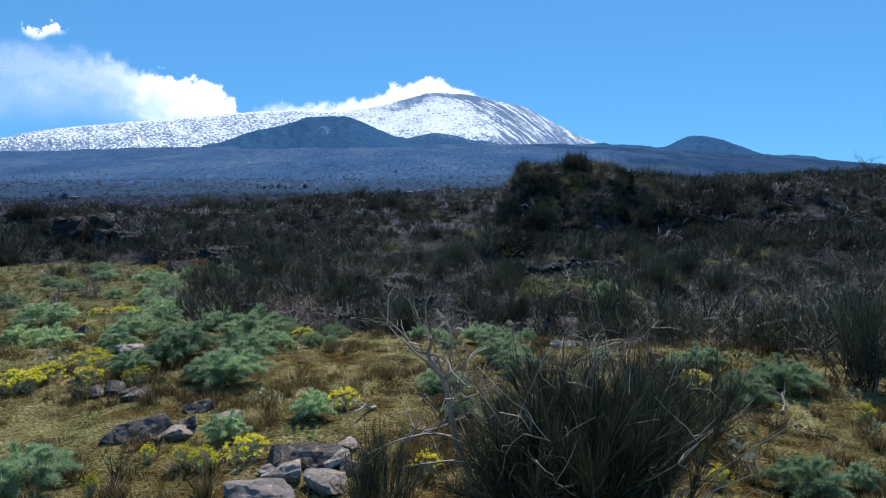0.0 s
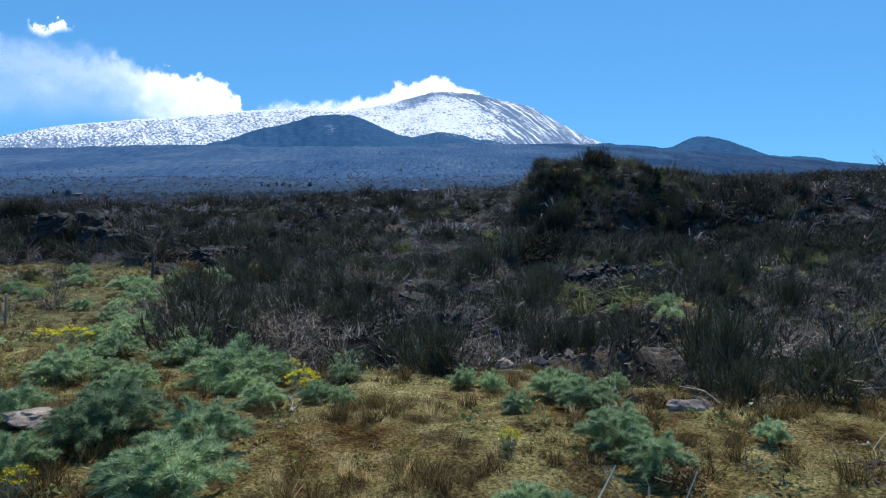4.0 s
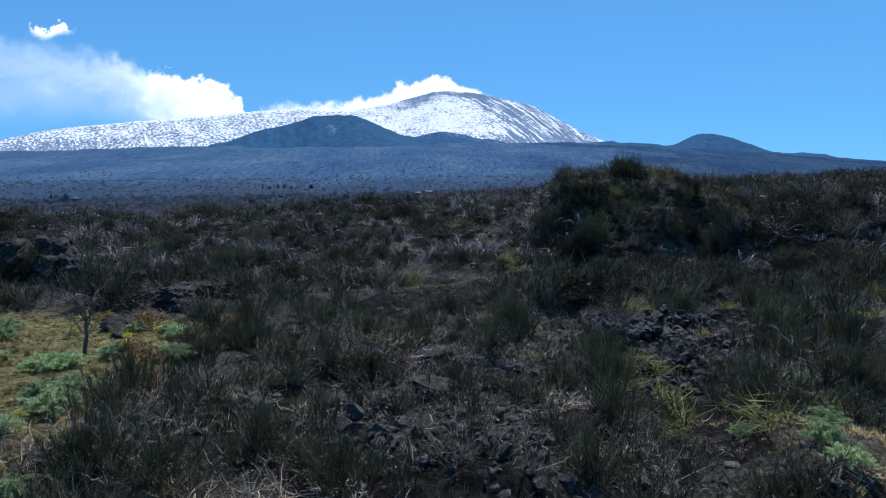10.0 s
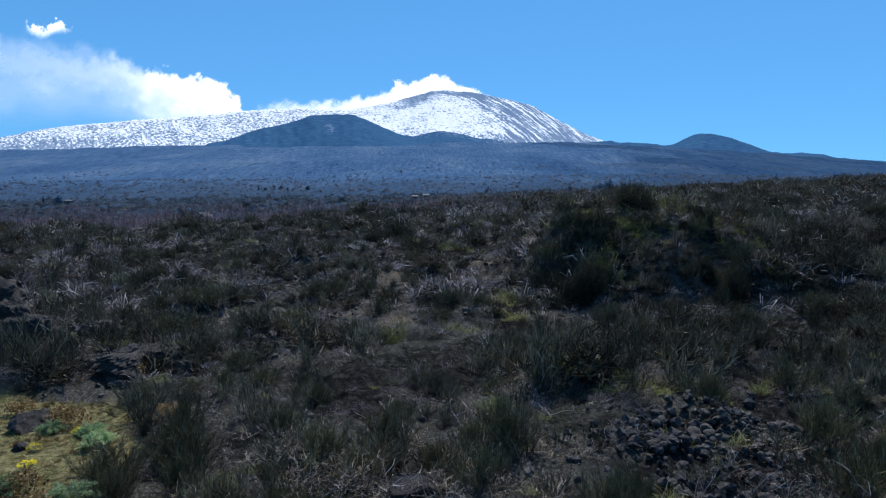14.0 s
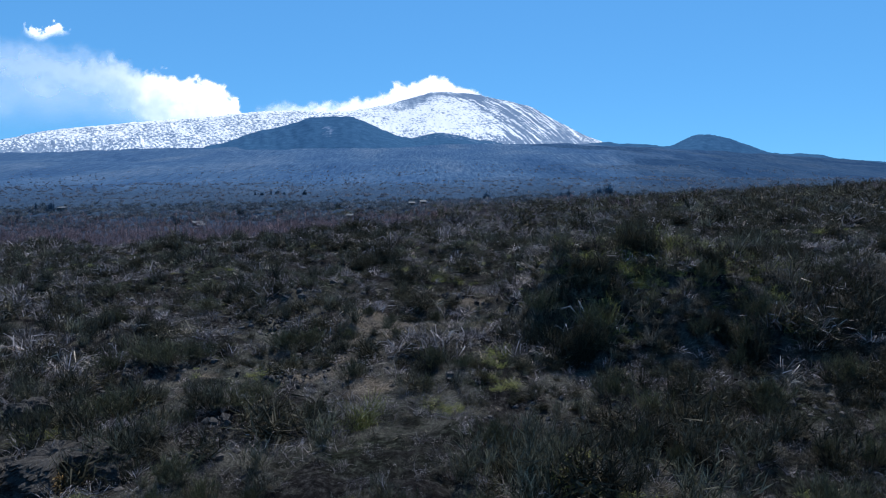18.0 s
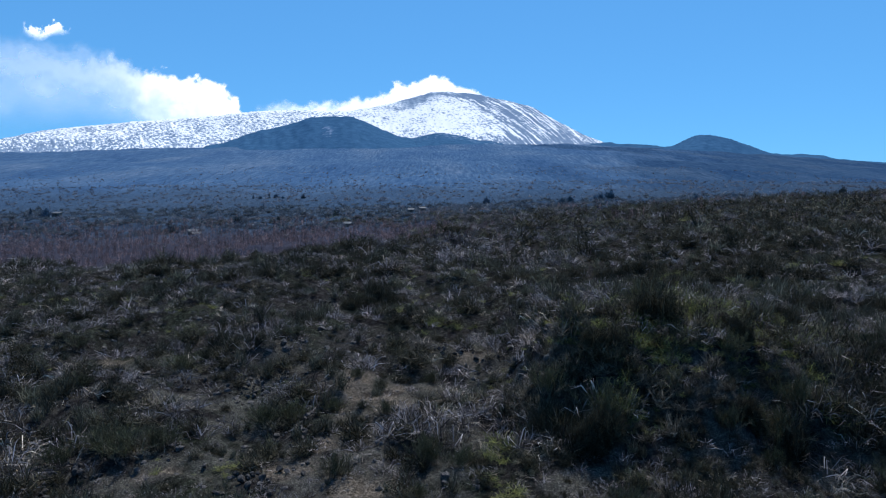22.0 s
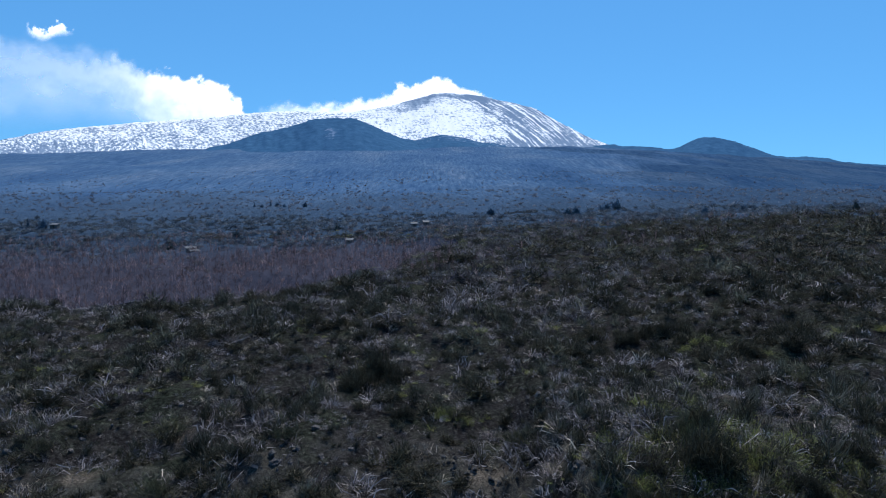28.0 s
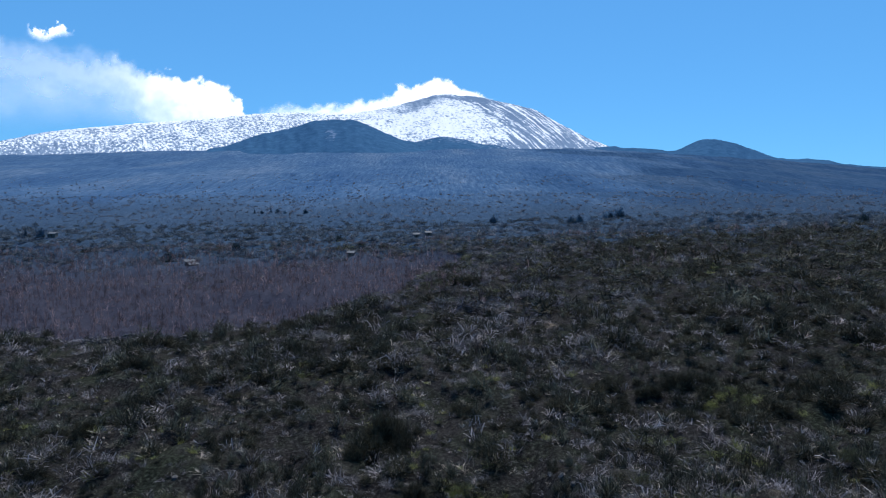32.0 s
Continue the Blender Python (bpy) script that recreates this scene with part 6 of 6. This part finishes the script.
for x, y, wide, tall in [(-6.0, 35.4, 1.3, 1.1), (-2.4, 37.6, 1.3, 0.9), (-3.8, 37.4, 1.2, 0.9), (-1.2, 38.6, 1.3, 0.8), (-0.6, 36.6, 1.2, 0.8), (-4.6, 39.6, 1.2, 0.9), (1.4, 39.0, 1.2, 0.8), (-4.6, 20.9, 1.3, 1.3), (-3.6, 22.4, 1.4, 1.1), (-2.4, 21.6, 1.2, 0.9), (-5.8, 21.8, 1.2, 1.2), (8.2, 14.2, 1.2, 1.0), (9.6, 12.9, 1.1, 1.0), (-14.0, 28.6, 0.9, 1.3), (-3.4, 22.6, 1.1, 1.3)]:
    put_dry(x, y, wide, tall, 1)
    put_dry(x + 0.2, y + 0.2, wide, tall, 2)


# single broom bushes that stand out on the field around the mound
for x, y, wide, tall in [(-18.5, 70.3, 3.4, 2.2), (-20.6, 71.4, 2.8, 1.9), (-16.8, 71.6, 2.6, 1.9), (-10.9, 76.7, 3.0, 1.9), (-9.0, 77.6, 2.4, 1.6), (-9.3, 61.7, 3.4, 1.8), (-4.1, 67.6, 1.9, 1.7), (-6.2, 79.5, 1.6, 1.4), (-1.7, 76.8, 1.5, 1.4), (1.6, 86.2, 1.5, 1.4), (1.4, 70.0, 1.9, 1.7), (-5.0, 59.8, 2.0, 1.6), (-17.3, 59.6, 3.4, 2.0), (-2.7, 83.3, 1.4, 1.3), (-4.9, 84.7, 1.4, 1.2), (-7.0, 58.6, 2.4, 1.6), (-21.9, 88.0, 3.2, 1.8), (-26.7, 102.0, 4.4, 2.0),
                         (18.7, 80.6, 3.3, 3.0), (10.0, 73.4, 2.4, 2.2), (38.9, 102.5, 3.0, 2.0), (14.3, 59.6, 2.8, 1.8), (24.3, 69.6, 3.4, 3.0), (25.9, 70.2, 2.8, 2.6), (13.7, 71.0, 3.2, 2.8), (12.8, 62.1, 2.2, 1.6), (23.0, 74.1, 2.4, 2.2), (34.1, 75.5, 3.4, 2.2), (21.8, 60.7, 3.0, 1.8), (28.4, 64.1, 3.0, 1.8), (24.6, 97.0, 2.4, 1.7), (31.0, 99.5, 2.6, 1.8), (17.4, 96.5, 2.2, 1.6), (9.0, 97.0, 2.4, 1.7), (39.6, 93.0, 2.4, 1.7), (-13.0, 97.0, 2.6, 1.6), (-36.0, 96.0, 3.0, 1.8), (-29.0, 84.0, 2.8, 1.7)]:
    put_hero(x, y, wide, tall, "rounded olive-green broom bush standing out on the lava field", False)


# the dead tree in the meadow and a bare small one at its far edge
def limb_tree(name, x, y, height, lean, material, label, seed, spread=1.0, trunk=0.06, low=(), stem=0.0):
    global rng
    keep, rng = rng, np.random.default_rng(seed)
    root = new(name)
    root.matrix_basis = Matrix.Translation((x, y, float(ground(x, y)) - 0.05))
    pts, end = crook((0, 0, 0), lean, stem or height * 0.55, 6, 0.16, 0.05)
    part("trunk", tube(pts, trunk, trunk * 0.55, 7), material, root, soft=True)
    for n in range(14):
        k = rng.integers(3, 7)
        way = fan_way(1.25) * (spread, spread, 1) + (0, 0, 0.12)
        long = height * rng.uniform(0.25, 0.5)
        if n < len(low):
            k, way, long = low[n]
        limb, tip = crook(pts[k], way, long, 6, 0.22 if n < len(low) else 0.3, 0.02)
        piece = Pile()
        piece.add(*tube(limb, trunk * 0.42, trunk * 0.12, 5))
        for m in range(7):
            twig, _ = crook(limb[rng.integers(2, 7)], tip + rng.normal(size=3) * 0.7, height * rng.uniform(0.08, 0.24), 4, 0.4)
            piece.add(*tube(twig, trunk * 0.14, trunk * 0.05, 3))
            for _ in range(2):
                fine, _ = crook(twig[rng.integers(1, 5)], rng.normal(size=3) + (0, 0, 0.4), height * rng.uniform(0.04, 0.1), 2, 0.4)
                piece.add(*ribbon(fine, trunk * 0.12))
        part("limb", piece.arrays(), material, root)
    rng = keep
    return tagged(root, label, "tree")


limb_tree("dead_tree", 2.35, 6.4, 1.8, (-0.34, 0.02, 1.0), GREYWOOD, "dead leafless grey tree with crooked branches in the meadow", 5, 1.2, 0.043, ((3, (-1, 0.1, 0.12), 0.95), (2, (-0.9, 0.3, 0.2), 0.7), (4, (0.8, 0.2, 0.5), 0.7)), 1.85)
limb_tree("dead_tree", 4.4, 8.5, 2.3, (0.05, 0.1, 1.0), GREYWOOD, "dead leafless shrubby tree with many bare grey limbs behind the broom", 23, 1.3, 0.026, ((1, (-0.7, 0.2, 1.0), 1.5), (1, (0.8, 0.1, 1.0), 1.4), (2, (0.3, -0.5, 1.0), 1.2), (1, (-1.0, -0.2, 0.45), 1.2), (2, (1.0, 0.2, 0.5), 1.1)))
limb_tree("bare_small_tree", -13.6, 36.5, 3.4, (0.05, 0, 1.0), BARK, "small leafless dark tree at the edge of the meadow", 9, 1.3, 0.09)

limb_tree("bare_tree", 139, 200, 11.0, (0.03, 0, 1.0), BARK, "leafless dark tree standing out on the slope's skyline", 14, 1.2, 0.16)

# a stake with a pale top in the meadow
stake = new("wooden_stake")
stake.matrix_basis = Matrix.Translation((-13.3, 25.2, float(ground(-13.3, 25.2)) - 0.05)) @ pose(0, 0, 0, 0, 4, 0)
part("post", tube([(0, 0, 0), (0.01, 0, 0.5), (0, 0.01, 1.0)], 0.045, 0.035, 7), GREYWOOD, stake)
part("cap", tube([(0, 0.01, 1.0), (0, 0.01, 1.05), (0.0, 0.01, 1.09)], 0.06, 0.045, 8), PALE, stake, "whitish cap")
part("wire", tube(crook((0.02, 0, 0.95), (0.2, 0, 1), 0.6, 5, 0.3)[0], 0.012, 0.008, 4), GREYWOOD, stake, "bent wire")
tagged(stake, "grey wooden stake with a whitish cap among fennel", "stake")

# fallen branches
for n, (x, y, turn, size) in enumerate([(1.35, 8.0, 20, 0.9), (0.9, 9.4, 200, 0.7), (7.0, 9.2, 40, 0.8), (5.6, 14.6, 120, 1.0), (-1.3, 14.0, 80, 0.5), (6.0, 15.4, 300, 1.1)]):
    pile = Pile()
    pts, end = crook((0, 0, 0.03), (1, 0.2, 0.12), size, 6, 0.22)
    pts[:, 2] = np.clip(np.abs(pts[:, 2]), 0.02, 0.14)
    pile.add(*tube(pts, 0.026, 0.01, 5))
    for _ in range(5):
        twig, _ = crook(pts[rng.integers(1, 6)], end + rng.normal(size=3) * 0.6 + (0, 0, 0.25), size * 0.4, 4, 0.3)
        pile.add(*tube(twig, 0.011, 0.004, 4))
    ob = new("fallen_branch", pile.mesh("fallen_branch", PALE))
    ob.matrix_basis = Matrix.Translation((x, y, float(ground(x, y)))) @ pose(0, 0, 0, 0, 0, turn)
    tagged(ob, "bleached fallen branch lying on the grass", "branch", "fallen branches")

# grass
TUFTS = [tuft_mesh(19, 0.16, 0.22, 0.015) for _ in range(6)]
CLUMPS = [tuft_mesh(70, 0.12, 0.34, 0.011) for _ in range(6)]
on_meadow = lambda x, y: smooth(0.35, 0.7, meadow(x, y)) * np.interp(y, [18, 28, 49, 50], [1, 0.85, 0.8, 0])
clumped = lambda x, y: on_meadow(x, y) * smooth(0.44, 0.58, fbm(x * 0.9 + 12, y * 0.9, 3))


def tufts(count, y0, y1, keep, low, high):
    x, y = scatter(count, y0, y1, 0.78, 2.5, keep, 0.25)
    size = rng.uniform(low, high, len(x))
    return np.stack([x, y, size, size * rng.uniform(0.5, 1.1, len(x))], 1)


strew("dry_grass", TUFTS, tufts(13000, 4.5, 48, on_meadow, 0.35, 1.0), GRASS, "short dry straw-coloured grass", "grass")
strew("green_grass", TUFTS, tufts(11000, 4.5, 48, on_meadow, 0.3, 0.8), GREEN, "short olive-green grass", "grass")
strew("straw_clumps", CLUMPS, tufts(3600, 4.5, 48, clumped, 0.35, 0.95), GRASS, "pale straw-coloured grass clumps", "grass")
strew("rust_grass", CLUMPS, tufts(10500, 4.5, 48, clumped, 0.5, 1.35), TUSSOCK, "olive-brown tufts of dead grass", "grass")

weeds = lambda x, y: smooth(0.5, 0.2, meadow(x, y)) * smooth(0.40, 0.60, fbm(x * 0.4 + 70, y * 0.4, 3)) * 0.8
strew("field_grass", TUFTS, tufts(9000, 17, 100, weeds, 0.6, 1.5), STRAW, "sparse straw-coloured tufts between lava blocks", "grass")

x, y = rng.normal(9.3, 1.2, 420), rng.normal(26.2, 1.5, 420)
size = rng.uniform(0.5, 1.2, 420)
strew("bank_grass", TUFTS, np.stack([x, y, size, size * 0.8], 1), GRASS, "dry yellowish grass on a small earth bank", "grass")

# pebbles and small stones in the grass
PEBBLES = [boulder_mesh(1, 90 + n, 0.6) for n in range(5)]
x, y = scatter(3000, 4.5, 46, 0.78, 2, on_meadow, 0.2)
size = 0.02 + 0.09 * rng.random(len(x)) ** 4
strew("loose_stones", PEBBLES, np.stack([x, y, size, size], 1), STONE, "small pale stones scattered in grass", "stones")
x, y = rng.normal(-3.4, 1.8, 420), rng.normal(75, 6, 420)
size = 0.05 + 0.3 * rng.random(420) ** 3
strew("clearing_stones", PEBBLES, np.stack([x, y, size, size], 1), LAVA, "grey stones on a bare clearing", "stones")
x, y = rng.normal(-37, 7, 60), rng.normal(126, 6, 60)
size = 0.12 + 0.4 * rng.random(60) ** 2
strew("pale_field_stones", PEBBLES, np.stack([x, y, size, size * 1.1], 1), STONE, "pale stones lying between the far bushes", "stones")
x, y = rng.normal(5.2, 2.0, 260), rng.normal(20.3, 1.4, 260)
size = 0.03 + 0.12 * rng.random(260) ** 3
strew("earth_stones", PEBBLES, np.stack([x, y, size, size], 1), LAVA, "dark stones on bare reddish earth", "stones")

# lava outcrops with pale flat tops
MESA_ME = [mesh_from("outcrop", *outcrop_mesh(40 + n), OUTCROP) for n in range(4)]
for n, (x, y, wide, tall) in enumerate([(-16.0, 53.0, 4.6, 1.55), (-13.6, 52.6, 1.8, 1.1), (-18.4, 52.4, 1.6, 0.9), (-34.4, 64.8, 6.4, 3.7), (-30.4, 62.5, 3.6, 2.4), (-26.0, 59.0, 3.0, 1.6), (-22.0, 60.0, 2.2, 1.2)]):
    ob = stand(new("lava_outcrop", MESA_ME[n % 4]), x, y, wide * 0.5, tall, 0.1)
    ob.matrix_basis = ob.matrix_basis @ pose(0, 0, 0, rng.uniform(-6, 6), rng.uniform(-6, 6), 0)
    tagged(ob, "dark steep-sided lava outcrop with a flat worn top", "rock", "lava outcrops of the field")

# brooms that stand out between the near scrub and the mound
x, y = scatter(110, 28, 70, 0.75, 2, lambda x, y: open_scrub(x, y) * 0.75)
for n in range(len(x)):
    put_hero(x[n], y[n], rng.uniform(1.0, 2.3), rng.uniform(0.9, 1.8), "tall dark green broom bush on the lava field", False)

# rust-brown dead bushes and low herbs of the meadow
RUSTY_ME = mesh_from("leaves", *dome_bush(900, 0.55, 0.7, 0.06, 0.9), RUST)
for x, y, wide in [(-14.4, 43.4, 1.5), (-10.7, 35.2, 1.3), (-12.0, 37.0, 1.3), (-17.4, 45.0, 1.2), (-9.6, 33.5, 1.0), (-10.8, 44.6, 1.2), (-15.6, 51.2, 1.6), (3.5, 11.2, 0.55), (4.3, 14.4, 0.5), (1.9, 9.6, 0.4)]:
    ob = stand(new("rust_brown_bush"), x, y, wide, wide)
    part("leaf_mass", RUSTY_ME, None, ob, kind="stuff")
    tagged(ob, "dry rust-brown leafy bush at the meadow's edge", "bush", "rust-brown bushes")
HERBS = [dome_bush(34, 0.5, 0.35, 0.09, 0.9) for _ in range(8)]
back = lambda x, y: smooth(0.35, 0.7, meadow(x, y)) * np.interp(y, [10, 22, 49, 50], [0.25, 1, 1, 0])


def herbs(count):
    x, y = scatter(count, 5, 49, 0.78, 2.5, back, 0.4)
    size = 0.2 + 0.75 * rng.random(len(x)) ** 2.5
    return np.stack([x, y, size, size * rng.uniform(0.6, 1.2, len(x))], 1)


def far_patch(count):
    """Low plants in the far bay of the meadow."""
    x, y = rng.uniform(-23, -8.5, count), rng.uniform(28, 48.5, count)
    keep = meadow(x, y) > 0.5
    size = 0.15 + 0.65 * rng.random(keep.sum()) ** 2.5
    return np.stack([x[keep], y[keep], size, size * rng.uniform(0.5, 1.1, keep.sum())], 1)


strew("bay_green_herbs", HERBS, far_patch(420), GREEN, "low green herbs in the meadow's far bay", "herbs")
strew("bay_dark_herbs", HERBS, far_patch(320), SCRUB, "low dark withered herbs in the meadow's far bay", "herbs")
strew("bay_straw", CLUMPS, far_patch(700), TUSSOCK, "brown grass tufts in the meadow's far bay", "grass")
strew("green_herbs", HERBS, herbs(3000), GREEN, "low green herbs in the turf", "herbs")
strew("lime_herbs", HERBS, herbs(900), LIME, "low yellow-green herbs in the turf", "herbs")
strew("brown_herbs", HERBS, herbs(1500), RUST, "low brown withered herbs in the turf", "herbs")
strew("grey_herbs", HERBS, herbs(700), GREYLEAF, "low silvery herbs in the turf", "herbs")
